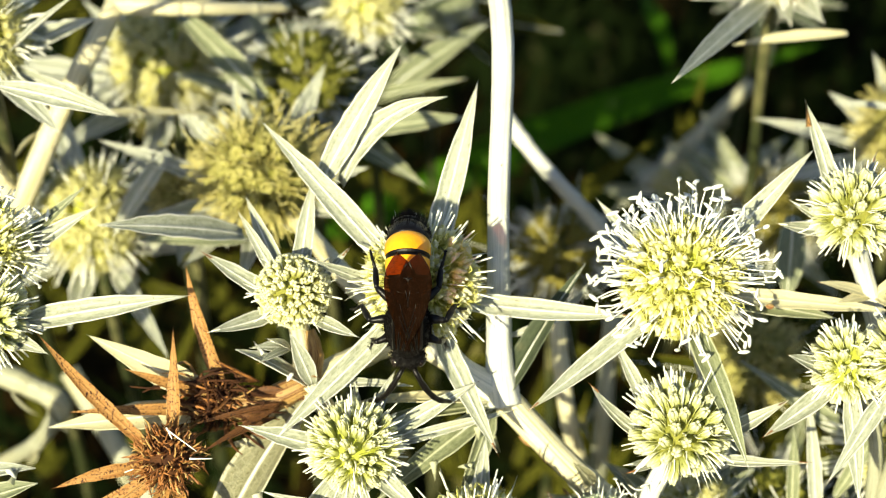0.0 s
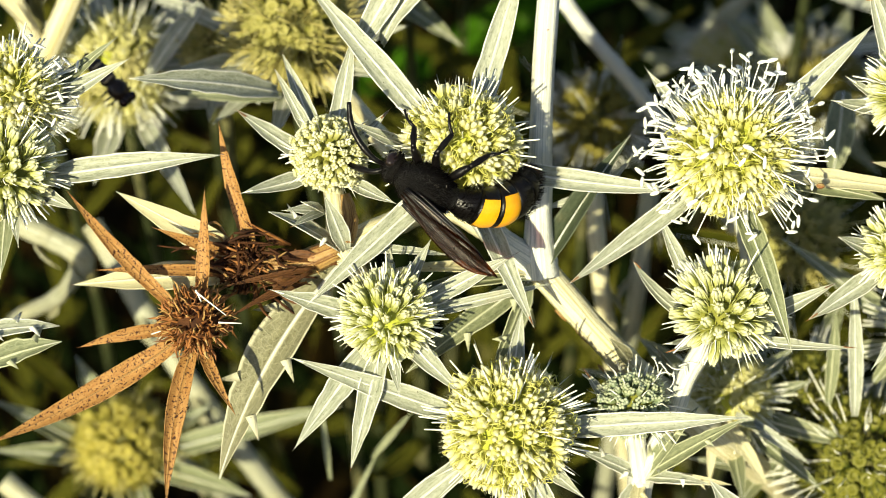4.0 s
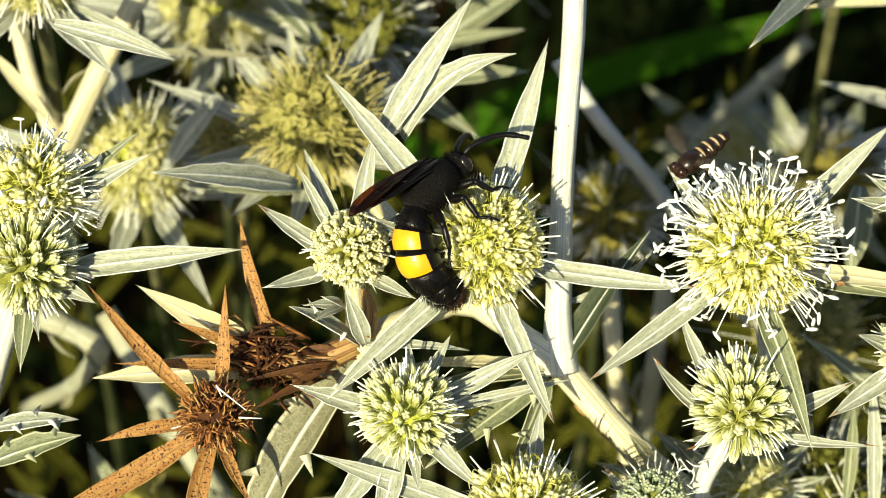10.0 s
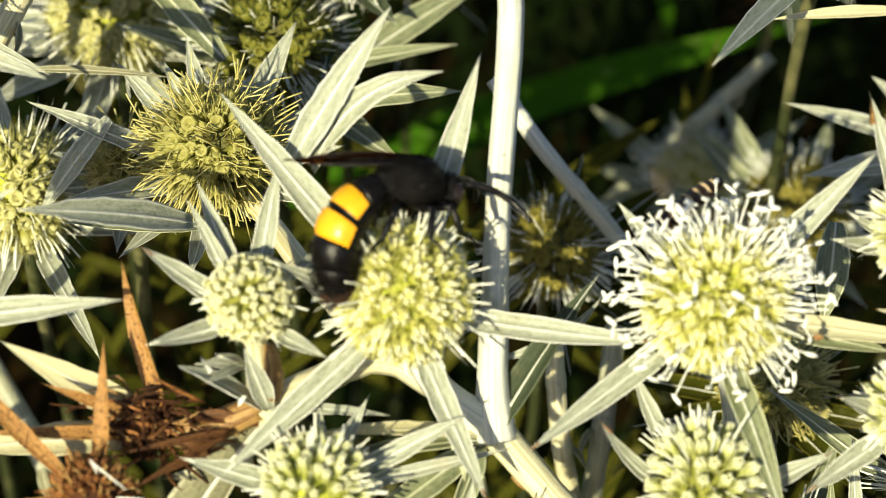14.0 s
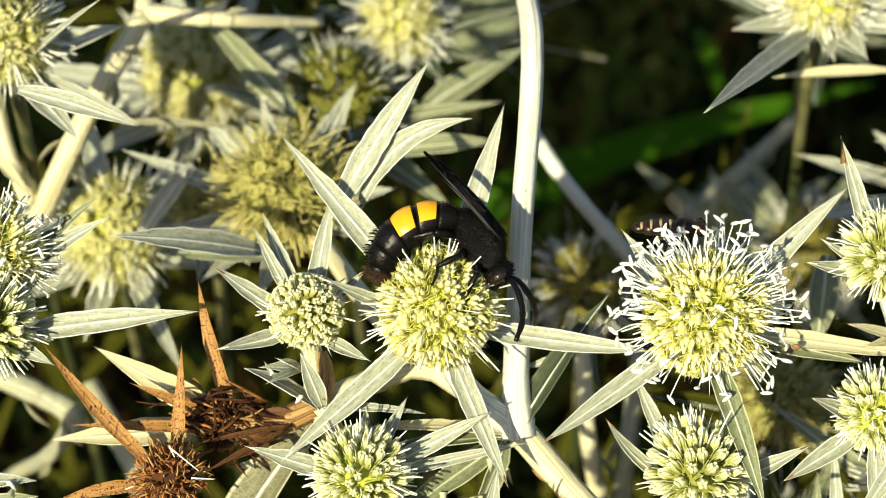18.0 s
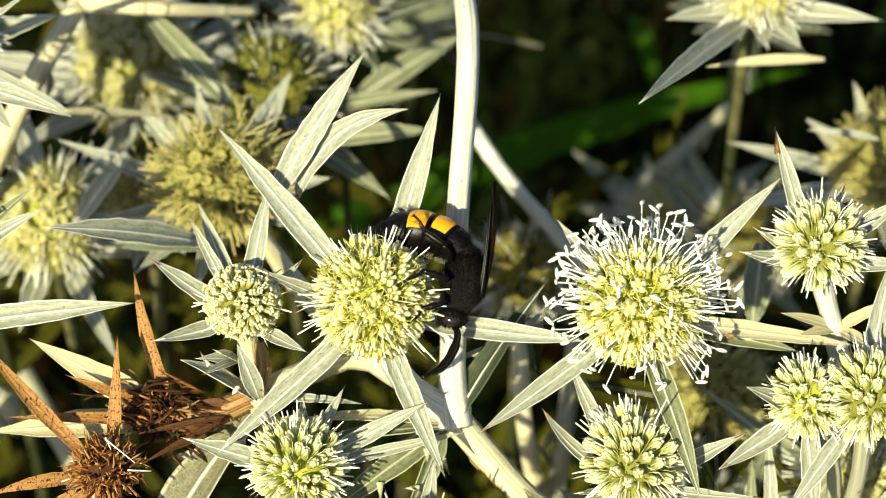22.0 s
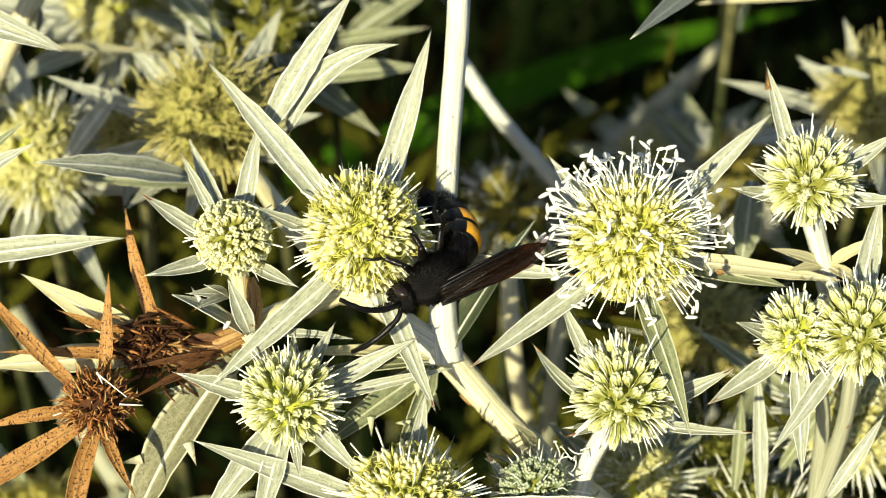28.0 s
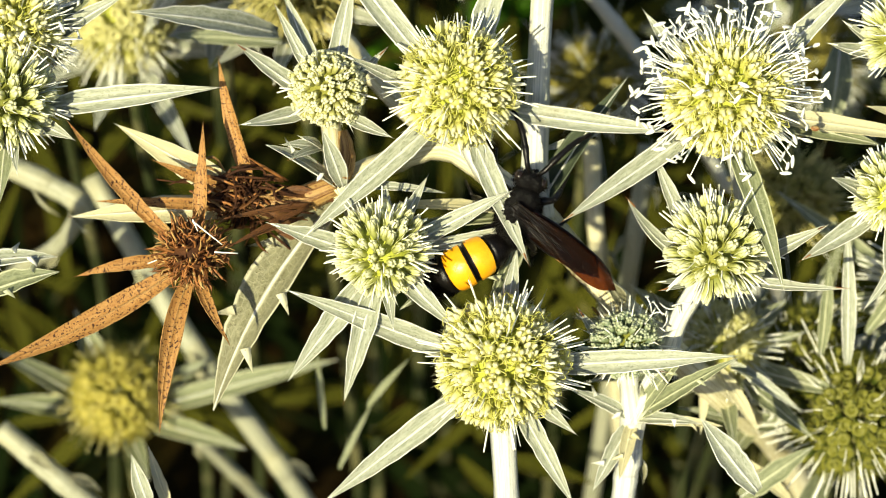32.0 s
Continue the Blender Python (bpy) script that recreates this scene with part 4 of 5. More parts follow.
part("fork", tube(Geo(), [(1.3, -14.9, -8.5), (-4.6, -12, -9), (-11.6, -14.4, -8), NODE_LEFT], [1.3, 1.5, 1.5, 1.6], 16, 18, 0.07, 0.03, 6), STEM_CREAM, main_stem)
part("fork", tube(Geo(), [NODE_MAIN, (-1.8, -12.9, -13), (-10.9, -6.1, -20), (-20.5, 3.6, -36), (-26.1, 8.6, -50)], [1.5, 1.45, 1.4, 1.2, 1.0], 16, 20, 0.07, 0.03, 7), STEM_CREAM, main_stem)
part("collar", tube(Geo(), [NODE_MAIN + (0.6, -1.6, 0.4), NODE_MAIN + (0.2, 1.0, 0.4), NODE_MAIN + (0, 4.5, 0.2), NODE_MAIN + (-0.1, 9, 0)], [2.3, 2.25, 1.75, 1.45], 16, 12, 0.04, 0.03, 9), STEM, main_stem, "white swollen sheath at the fork")
lone_leaf(NODE_MAIN + (0.5, -0.5, 1), (18.7, -1.9, -10), 4.4, "dark grey-green sheathing leaf at the fork of the stem", LEAF_GREEN_SHADED, (-0.75, 0.1, 0.6), 0.4, sway=0.0, belly=0.28)
lone_leaf(NODE_MAIN + (1.5, 7.5, -2), (19.3, -4.4, -12), 1.4, "narrow pale leaf at the fork of the stem", LEAF, (0, 0.4, 0.9), 0.4, sway=1.5)
lone_leaf(NODE_MAIN + (-1, -1, 1), (-12.3, -19.9, -3), 2.2, "pale straw leaf pointing away from the stem's fork", LEAF_PALE, (0, 0.8, 0.6), 0.8)
lone_leaf(NODE_MAIN + (-1, -1.5, 1), (-11.6, -23.5, -4), 2.6, "grey-green spiny leaf at the fork of the stem", LEAF_GREEN, (0, 0.8, 0.6), 0.8, 4)
lone_leaf(NODE_MAIN + (-1, -2, 0), (-8.8, -32.5, -3), 3.4, "grey-green spiny leaf hanging from the fork", LEAF_GREEN, (0.3, 0.6, 0.7), 0.8, 4)
lone_leaf(NODE_MAIN + (-1, -2, 0), (2.1, -31.9, -6), 3.2, "grey-green leaf hanging under the fork", LEAF_GREEN, (0.7, 0.3, 0.6), 0.4, 2)
lone_leaf(NODE_LEFT + (1, -1, -1), (-31.2, -45.8, 1), 6.6, "broad faded leaf with hooked spiny teeth", LEAF_FADED, (-0.5, 0.2, 0.8), 1.2, 5, sway=1.4, belly=0.46, tooth=0.95)
lone_leaf(NODE_LEFT + (0, 0, 1), (-26, -12.6, 2), 2.7, "pale spiny leaf beside the small bud", LEAF, (0, 0.7, 0.7), 0.5, 2)
lone_leaf(NODE_LEFT + (1, 0, 2), (-19.2, -10.5, 2), 2.4, "pale leaf standing at the branch's end", LEAF, (0, 0.3, 0.9), 0.3)
lone_leaf(NODE_LEFT + (1, 0, 2), (-3.8, -17.6, -4), 1.2, "thin pale leaf under the head", LEAF, (0, 0.5, 0.9), 0.8)
for tip, width, mat in (((16.6, -54.1, -3), 2.4, LEAF), ((19.7, -52.5, -2), 1.9, LEAF_PALE), ((29.3, -44.6, 0), 1.8, LEAF), ((27.7, -34.8, 0), 2.0, LEAF_GREEN), ((33.1, -36, 2), 2.4, LEAF_GREEN), ((13.2, -41.6, -4), 2.0, LEAF), ((32.6, -45.3, -4), 1.6, LEAF_PALE)):
    lone_leaf(NODE_RIGHT, tip, width, "narrow pale leaf at a fork of the plant" if mat is LEAF else "narrow leaf at a fork of the plant", mat, (0, 0.5, 0.8), 0.5, 2)
plant_stem([NODE_RIGHT, (21.3, -55.7, -12), (26, -99.9, -70), (22, -300, -190)], [1.6, 1.5, 1.8, 2.2], "white stalk carrying a fork with buds", STEM)
lone_leaf((36.8, -52.7, 0), (28.9, -43.5, 3), 3.6, "broad pale pointed leaf standing up", LEAF, (0.3, 0.2, 0.9), -0.4, 0)
lone_leaf((-62.8, -33.9, -2), (-51.2, -29.6, -0), 3.6, "grey-green leaf with spiny teeth", LEAF_GREEN, (0.2, 0.6, 0.7), 0.6, 3)
lone_leaf((-63.6, -29.7, -2), (-51.9, -27.9, -2), 2.6, "pale silvery leaf with spiny teeth", LEAF, (0, 0.7, 0.7), 0.6, 4)

# ---- plants behind, out of focus ----
def back_head(centre, radius, style, label, seed, tips=(), lean=0.0, mat=None, extra=11):
    foot = np.asarray(centre, float)
    radius = radius * (1 - foot[2] / 258)
    drop = (350 + foot[1] * 0.766 + foot[2] * 0.643) / 1.0
    end = foot + DOWN * drop + np.array([lean, 0, 0])
    ob = flower_head(centre, (lean * -0.003, 0.6, 0.8), radius, style, label, seed, [foot + DOWN * radius * 2 + np.array([0, 0, -4]), foot + DOWN * 40 + np.array([lean * 0.1, 0, -16]), foot + DOWN * 120 + np.array([lean * 0.3, 0, -60]), end], False, STEM_DEEP_SHADE, 0.85)
    for k, (tip, width) in enumerate(tips):
        bract(ob, tip, width, 0.3, mat or LEAF)
    rng = np.random.RandomState(seed)
    for k in range(extra):
        q = 6.28 * (k + 0.5 * rng.rand()) / extra
        tip = foot + np.array([math.cos(q), math.sin(q) * 0.75, -math.sin(q) * 0.5]) * radius * (1.9 + 1.7 * rng.rand())
        bract(ob, tip, 2.2 + 1.4 * rng.rand(), 0.3, mat or LEAF)
    return ob


back_head((-26.7, 11.1, -40.9), 6.9, "straw", "straw-yellow fading eryngo head", 41, [((-34.5, 22, -50.4), 2.6), ((-41.2, 12.2, -50.4), 2.6)], 20)
back_head((-38.6, 8.1, -50.4), 3.6, "straw", "small straw-coloured head behind", 42, (), -10)
back_head((-21.6, 26.3, -69.3), 6.8, "cups", "green spent eryngo head behind", 43, [((-27.8, 24.4, -63), 3.0)], 10, LEAF_GREEN, 7)
back_head((-45.3, 31.5, -81.9), 7.6, "pale", "pale eryngo head far behind", 44, (), -20)
back_head((-53.7, 4.9, -56.7), 7.2, "pale", "blurred yellowish eryngo head behind the leaves", 45, (), 0)
back_head((-12.8, 40.1, -75.6), 5.4, "pale", "pale eryngo head in the thicket", 46, (), 10, LEAF_GREEN_SHADED)
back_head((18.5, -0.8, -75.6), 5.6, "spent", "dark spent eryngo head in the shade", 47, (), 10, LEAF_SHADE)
back_head((49.5, 11.0, -151.2), 5.0, "pale", "blurred pale head deep in the thicket", 48, (), 0, LEAF_GREEN)
back_head((-64.8, 30.2, -28.4), 6.4, "pale", "yellow-green head at the plant's edge", 49, [((-44.4, 18.4, -22), 2.0), ((-47.8, 33.2, -8), 2.0)], -20, None, 5)
back_head((50.6, 42.4, -50.4), 5.0, "pale", "pale yellow eryngo head on a tall stalk", 50, [((29.5, 21.4, -4), 3.2), ((41.2, 30.6, -44.1), 2.4)], 20, LEAF)
back_head((-55.1, -54.7, -75.6), 6.2, "gold", "yellow spent head near the withered one", 51, [((-73.3, -46.7, -63), 3.0), ((-19.8, -46.6, -69.3), 3.2), ((-33.8, -61.5, -69.3), 3.2)], -10, LEAF_GREEN, 4)
back_head((35.3, -37.2, -28.4), 5.4, "pale", "small yellow spent head", 52, (), 0, LEAF_GREEN)
back_head((47.1, -40.1, -40.9), 7.4, "cups", "dark green spent head full of empty cups", 53, [((33.5, -38.2, -8), 2.4)], 10, LEAF_GREEN, 6)
back_head((54.1, -46.4, -31.5), 8.4, "cups", "dark green spent head with ringed cups", 54, (), 20, LEAF_GREEN, 6)
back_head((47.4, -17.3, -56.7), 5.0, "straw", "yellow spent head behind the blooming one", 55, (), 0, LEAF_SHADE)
back_head((75.3, 18.5, -69.3), 6.0, "straw", "blurred yellow head behind", 56, (), 10)
back_head((65.2, -28.1, -31.5), 7.0, "pale", "yellowing head below the paired buds", 57, (), 10, LEAF_GREEN, 6)
back_head((58.9, 6.1, -107.1), 6.0, "spent", "blurred dark head deep in the thicket", 58, (), 0, LEAF_GREEN)
back_head((-2.4, 52.6, -157.5), 6.0, "young", "blurred grey-green head deep behind", 59, (), 0, LEAF_SHADE)
back_head((92, 14, -96), 4.6, "pale", "blurred straw-tipped head in the distance", 61, (), 20, LEAF_GREEN_SHADED, 10)
back_head((62, 52, -140), 4.4, "young", "blurred grey-green head among dark grass", 62, (), 0, LEAF_GREEN_SHADED, 10)

for points, radii, mat, label in (
    ([(-48.3, 36.1, -44.1), (-55.4, 22.6, -44.1), (-62.3, 8.1, -47.2), (-81.9, -15.4, -94.5), (-196.3, -211.3, -472.5)], [1.3, 1.4, 1.5, 1.6, 1.8], STEM_CREAM, "blurred cream branch behind"),
    ([(-48.3, 36.1, -44.1), (-38.7, 35.6, -44.1), (-23.8, 37.1, -56.7)], [1.3, 1.0, 0.6], STEM_CREAM, "thin cream side branch"),
    ([(-48.3, 36.1, -44.1), (-52.6, 56.7, -63)], [1.3, 1.2], STEM_CREAM, "cream branch of the tall plant"),
    ([(-71, 27.3, -44.1), (-67.1, 14.2, -44.1), (-64.6, 7.9, -47.2)], [1.1, 1.0, 1.2], STEM_CREAM, "short cream branch of the plant"),
    ([(8.4, 22.0, -57), (12.3, 16.6, -56.7), (24.9, 3.7, -69.3), (75.6, -56.3, -189)], [1.0, 1.0, 1.0, 1.2], STEM, "blurred diagonal stem behind"),
    ([(17.4, -10.3, -56.7), (18.7, -22.5, -56.7), (22.2, -36.9, -69.3), (46.9, -157, -283.5)], [1.1, 1.1, 1.2, 1.4], STEM_CREAM, "thin cream stem behind"),
    ([(26.6, -10.5, -63), (25.3, -24.7, -63), (24.9, -43, -81.9), (33.9, -181.8, -315)], [1.2, 1.2, 1.2, 1.4], STEM_SHADED, "thin grey stem behind"),
    ([(-62, -20.2, -81.9), (-46.7, -43.8, -81.9), (-29.5, -69, -94.5), (-3.7, -182.3, -283.5)], [1.4, 1.4, 1.4, 1.6], STEM_SHADED, "blurred grey stem crossing behind"),
    ([(-71.2, -18, -56.7), (-63.4, -21.1, -56.7), (-58.7, -23.9, -57), (-60.5, -26.8, -60), (-74.3, -36.3, -81.9)], [1.5, 1.5, 1.4, 1.1, 1.0], STEM_SHADED, "pale bent branch behind"),
    ([(61, 33, -147), (46, 18, -150), (33, 3, -172)], [0.8, 1.0, 1.0], STEM_SHADED, "blurred grey stem deep behind"),
    ([(-71.4, -59.3, -63), (-59.6, -68.5, -63), (-41.5, -103, -126)], [1.4, 1.4, 1.4], STEM_SHADED, "pale stem near the ground"),
    ([(-53.2, -57.9, -100), (-35.4, -81.1, -130), (-12.4, -131.5, -252)], [0.8, 0.9, 1.0], STEM_SHADED, "thin pale stem near the ground"),
):
    plant_stem(points, radii, label, mat, seed=len(label))
for root, tip, width, mat, label in (
    ((-16.5, 7.4, -8), (-5.3, 26.1, -3), 3.4, LEAF, "pale lance leaf behind the head"),
    ((-13.2, 8.5, -8), (0.5, 19.4, -2), 3.2, LEAF, "curved pale lance leaf behind the head"),
    # The next two leaves are grey-green to paint shade on silvery ones.
    ((-14, 17.5, -50.4), (3.9, 19.8, -50.4), 2.8, LEAF_GREEN, "blurred grey leaf behind the plant"),
    ((-9.6, 25.4, -75.6), (7.7, 37.5, -81.9), 3.4, LEAF_GREEN, "blurred grey leaf far behind"),
    ((-27.2, 2, -20), (-44, 3, -2), 3.6, LEAF, "broad silvery leaf lying across"),
    ((-27.8, 1.3, -34.6), (-43.5, 1.3, -31.5), 2.4, LEAF_GREEN, "grey leaf under a broad one"),
    ((-57.5, 21.2, -7), (-41.9, 17.1, -6), 2.6, LEAF, "narrow silvery leaf on a stalk"),
    ((-51.2, 20.1, -44.1), (-32.9, 19.8, -44.1), 1.0, LEAF_FADED, "thin straw leaf behind"),
    # Grey-green again puts shade into this leaf's colour.
    ((-27.3, 23.1, -56.7), (-42.8, 38.3, -63), 3.4, LEAF_GREEN, "blurred grey leaf behind"),
    ((-40.4, 14.3, -44.1), (-49.7, 1.8, -50.4), 2.8, LEAF, "blurred leaf between heads"),
    ((59.7, 31.8, -44.1), (42.6, 30.1, -44.1), 1.5, LEAF_PALE, "blurred straw leaf behind"),
    ((68, 20.5, -44.1), (57.6, 21.5, -44.1), 1.0, LEAF, "thin leaf edge behind"),
    ((50.6, 4.8, -37.8), (49.5, -8.1, -37.8), 4.0, LEAF_GREEN, "grey leaf behind the bud"),
    ((-20.3, -55, -50.4), (-22.1, -43.2, -50.4), 0.8, LEAF_GREEN, "thin upright leaf near the ground"),
    ((-13.9, -50.4, -44.1), (-8.1, -43.1, -44.1), 0.9, LEAF_GREEN, "folded straw leaf near the ground"),
    ((-17.9, -60.8, -50.4), (-13.3, -50.4, -50.4), 0.8, LEAF_GREEN, "thin leaf near the ground"),
    ((-39.3, -59.4, -4), (-41.6, -52.3, -2), 2.2, LEAF, "pointed pale leaf near the ground"),
    ((-37.3, -60, -8), (-40.1, -51.8, -6), 1.6, LEAF_PALE, "pointed dry leaf near the ground"),
    ((50.8, -38.4, -20), (48.7, -19.2, -15), 2.0, LEAF, "silvery upright leaf below the paired buds"),
    ((56.5, -35.1, -3), (62.7, -24.3, -1), 1.9, LEAF, "pale lance leaf below the paired buds"),
    ((47.9, -37.6, -24), (48, -24.3, -22), 1.8, LEAF_GREEN, "narrow grey leaf below the paired buds"),
    ((54.3, -34.5, -26), (61.1, -23.3, -24), 2.0, LEAF_GREEN, "narrow grey leaf below the paired buds"),
    ((34.1, -40, -24), (40, -48.7, -22), 1.8, LEAF_PALE, "pale straw leaf under a spent head"),
    ((32.8, -39.5, -26), (32.3, -49.3, -24), 1.4, LEAF_PALE, "pale straw leaf under a spent head"),
    ((35.3, -38.9, -22), (45.2, -45.1, -20), 1.6, LEAF, "pale silvery leaf under a spent head"),
    ((38.2, -57.6, -24), (47.4, -49.8, -22), 3.0, LEAF_GREEN, "broad grey leaf under a spent head"),
    ((45.4, -58.3, -26), (37, -51.4, -24), 1.6, LEAF_PALE, "pale straw leaf under a spent head"),
    ((-72.7, 18.5, -44.1), (-63.5, 8.3, -44.1), 1.8, LEAF_PALE, "straw leaf among the stalks"),
):
    lone_leaf(root, tip, width, label, mat, sway=-2.6 if "curved" in label else 0.0)


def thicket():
    """Olive leaves and straws, darkened in colour for shade, filling the plant's inside, left and below; open towards
    the dark gap above.
    """
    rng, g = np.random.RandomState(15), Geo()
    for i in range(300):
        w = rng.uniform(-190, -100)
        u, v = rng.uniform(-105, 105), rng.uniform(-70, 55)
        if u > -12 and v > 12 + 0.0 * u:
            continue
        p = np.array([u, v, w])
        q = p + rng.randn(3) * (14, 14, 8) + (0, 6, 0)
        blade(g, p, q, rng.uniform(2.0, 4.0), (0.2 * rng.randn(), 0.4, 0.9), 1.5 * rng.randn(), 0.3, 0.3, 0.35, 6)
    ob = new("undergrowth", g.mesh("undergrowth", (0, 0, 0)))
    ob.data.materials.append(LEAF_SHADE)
    tagged(ob, "olive and straw-coloured leaves inside the thicket, darkened for shade", "undergrowth", kind="stuff")


thicket()


def grass():
    rng, g = np.random.RandomState(5), Geo()
    for i in range(900):
        x, y = rng.uniform(-420, 420), rng.uniform(-150, 900)
        h = rng.uniform(90, 260)
        root = np.array([x, y, -8])
        tip = root + np.array([rng.randn() * 90, rng.randn() * 90, h])
        back = lambda p: (p - np.array([0, 0, 350])) @ AXES.T
        blade(g, back(root), back(tip), rng.uniform(3, 7), back(root + np.array([0.2, -1, 0.3])) - back(root), rng.uniform(-15, 15), 0.3, 0.3, 0.3, 6)
    ob = new("grass", g.mesh("grass", (0, 0, 0)))
    ob.data.materials.append(GRASS_SHADED)
    tagged(ob, "green grass blades under the plants, darkened in colour for shade", "grass", kind="stuff")
    for root, tip, width in (((-14, 11, -235), (92, 49.5, -240), 9), ((-30, 2, -230), (20, 19, -235), 8), ((48, 60, -235), (54, 40, -235), 4)):
        ob = thing("grass_blade", root, "broad dark green grass blade deep behind", "grass")
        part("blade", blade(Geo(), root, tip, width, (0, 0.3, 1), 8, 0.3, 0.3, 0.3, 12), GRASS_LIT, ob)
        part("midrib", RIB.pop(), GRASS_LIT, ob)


grass()


# ---- the wasp ----
def wasp():
    """A large black wasp with two yellow bands; x ahead, z its back, the waist at the origin."""
    ob = new("wasp")
    ob.empty_display_size, ob.scale = 0.002, (1.06, 1.06, 1.06)
    tagged(ob, "large hairy black wasp with two yellow bands and smoky wings", "wasp")
    rng = np.random.RandomState(8)
    g = Geo().ball((3.3, 0, 0.1), (3.8, 2.6, 2.55), 24, 16).ball((0.4, 0, -0.2), (1.6, 1.6, 1.5), 16, 10).ball((5.6, 0, -0.2), (1.5, 1.9, 1.8), 16, 10)
    thorax = part("thorax", g, VELVET, ob, local=True)
    g = Geo()
    for d in scatter(2600, (0, 0, 1), -0.95, 3, 0.6):
        p = np.array([3.2, 0, 0.1]) + d * (3.7, 2.55, 2.5)
        g.spike(p, p + unit(d + 0.5 * rng.randn(3) + (-0.9, 0, 0)) * (0.35 + 0.5 * rng.rand()), 0.055)
    part("hair", g, HAIR, thorax, local=True, kind="stuff")
    g = Geo().ball((7.6, 0, -0.4), (1.25, 1.95, 1.75), 20, 12)
    for s in (-1, 1):
        g.ball((8.4, s * 0.5, -1.7), (0.7, 0.35, 0.4), 8, 6)
    head = part("head", g, VELVET, ob, local=True)
    g = Geo()
    for d in scatter(520, (0.4, 0, 1), -0.7, 4, 0.6):
        p = np.array([7.6, 0, -0.4]) + d * (1.2, 1.9, 1.7)
        g.spike(p, p + unit(d + 0.5 * rng.randn(3)) * 0.6, 0.05)
    part("hair", g, HAIR, head, local=True, kind="stuff")
    for s in (-1, 1):
        part("eye", Geo().ball((7.9, s * 1.45, -0.3), (0.75, 0.62, 1.15), 14, 10), EYE, head, local=True)
        g = tube(Geo(), [(8.6, s * 0.5, 0.2), (9.2, s * 0.9, 0.6), (11.4, s * 2.0, 0.6), (13.6, s * 3.4, -0.3), (15.0, s * 5.0, -1.8)], [0.24, 0.32, 0.37, 0.37, 0.26], 10, 28, 0.0, 0.08, 3)
        part("antenna", g, BLACK, ob, local=True)
    # abdomen: overlapping segments along a curve that bulges on the back
    ab = part("abdomen", Geo().ball((-0.5, 0, -0.1), (1.2, 1.15, 1.1), 16, 10), BLACK, ob, local=True)
    lengths, half = (2.6, 2.3, 2.3, 2.3, 1.9, 1.5), (1.2, 2.2, 2.48, 2.48, 2.2, 1.65, 0.5)
    total, run, p = sum(lengths), 0.0, np.array([-0.4, 0, -0.4])
    for i, length in enumerate(lengths):
        rings, uvs, band, n = [], [], [], 8
        for j in range(n + 1):
            s = j / n
            th = radians(-52 + 104 * (run + s * length) / total)
            d, up = np.array([-math.cos(th), 0, -math.sin(th)]), np.array([-math.sin(th), 0, math.cos(th)])
            c = p + d * s * length * 1.04
            r = (half[i] + (half[i + 1] - half[i]) * s) * (1 + 0.05 * math.sin(math.pi * s)) + (0.06 if 0.1 < s < 0.97 else -0.05)
            if i == 5:
                r = half[5] * math.sqrt(max(0.02, 1 - s * s * 0.98))
            rings.append([c + r * (np.array([0, 1, 0]) * math.cos(q) + up * math.sin(q) * 0.92) for q in np.linspace(0, 2 * math.pi, 24, endpoint=False)])
            uvs.append([(k / 24, s) for k in range(24)])
            band.append((c, r, up))
        seg = part("segment", Geo().loft(rings, uvs), BLACK, ab, local=True)
        if i in (1, 2):
            grid, tuv, cols = [], [], 19
            reach = radians(92 if i == 2 else 84)
            span = range(1, n) if i == 1 else range(1, n + 1)
            for layer in (0.05, -0.08):
                for j in span:
                    c, r, up = band[j]
                    for k in range(cols):
                        q = math.pi / 2 + reach * (2 * k / (cols - 1) - 1) * (1 - 0.06 * abs(j - n / 2) / n)
                        grid.append(c + (r + layer) * (np.array([0, 1, 0]) * math.cos(q) + up * math.sin(q) * 0.92))
                        tuv.append((k / cols, j / n))
            rows = len(span)
            faces = [(a * cols + b, a * cols + b + 1, (a + 1) * cols + b + 1, (a + 1) * cols + b) for a in range(rows - 1) for b in range(cols - 1)]
            part("yellow_band", Geo().add(grid, faces, tuv), YELLOW, seg, "glossy yellow band", local=True)
        g = Geo()
        for k in range(60 if i in (1, 2) else 420):
            j, q = rng.randint(2, n + 1), 2 * math.pi * rng.rand()
            if i in (1, 2):
                q, j = math.pi * (1.15 + 0.7 * rng.rand()), n
            c, r, up = band[j]
            out = np.array([0, 1, 0]) * math.cos(q) + up * math.sin(q)
            g.spike(c + out * r * 0.97, c + out * (r + 0.22 + 0.3 * rng.rand()) + (-0.55, 0, -0.1), 0.045)
        part("hair", g, HAIR_RUST if i == 5 else HAIR, seg, local=True, kind="stuff")
        p, run = band[-1][0], run + length
    # wings, along -x from their joints
    wings = []
    for s in (1, -1):
        for kind, length, width, back in (("forewing", 13.6, 3.8, 0.0), ("hindwing", 9.6, 2.8, 0.5)):
            g, nx, ny = Geo(), 16, 8
            top, uv = [], []
            for i in range(nx + 1):
                a = i / nx
                lead = 0.9 * math.sin(math.pi * min(1, a * 1.05)) ** 0.7 * 0.35
                chord = width * (0.36 + 0.64 * math.sin(math.pi / 2 * min(1, a / 0.62))) * math.sqrt(max(0.0, 1 - max(0, (a - 0.6) / 0.4) ** 2.4))
                for j in range(ny + 1):
                    b = j / ny
                    z = 0.10 * math.sin(b * 14 + a * 3) * (1 - a * 0.4) + 0.25 * math.sin(math.pi * a)
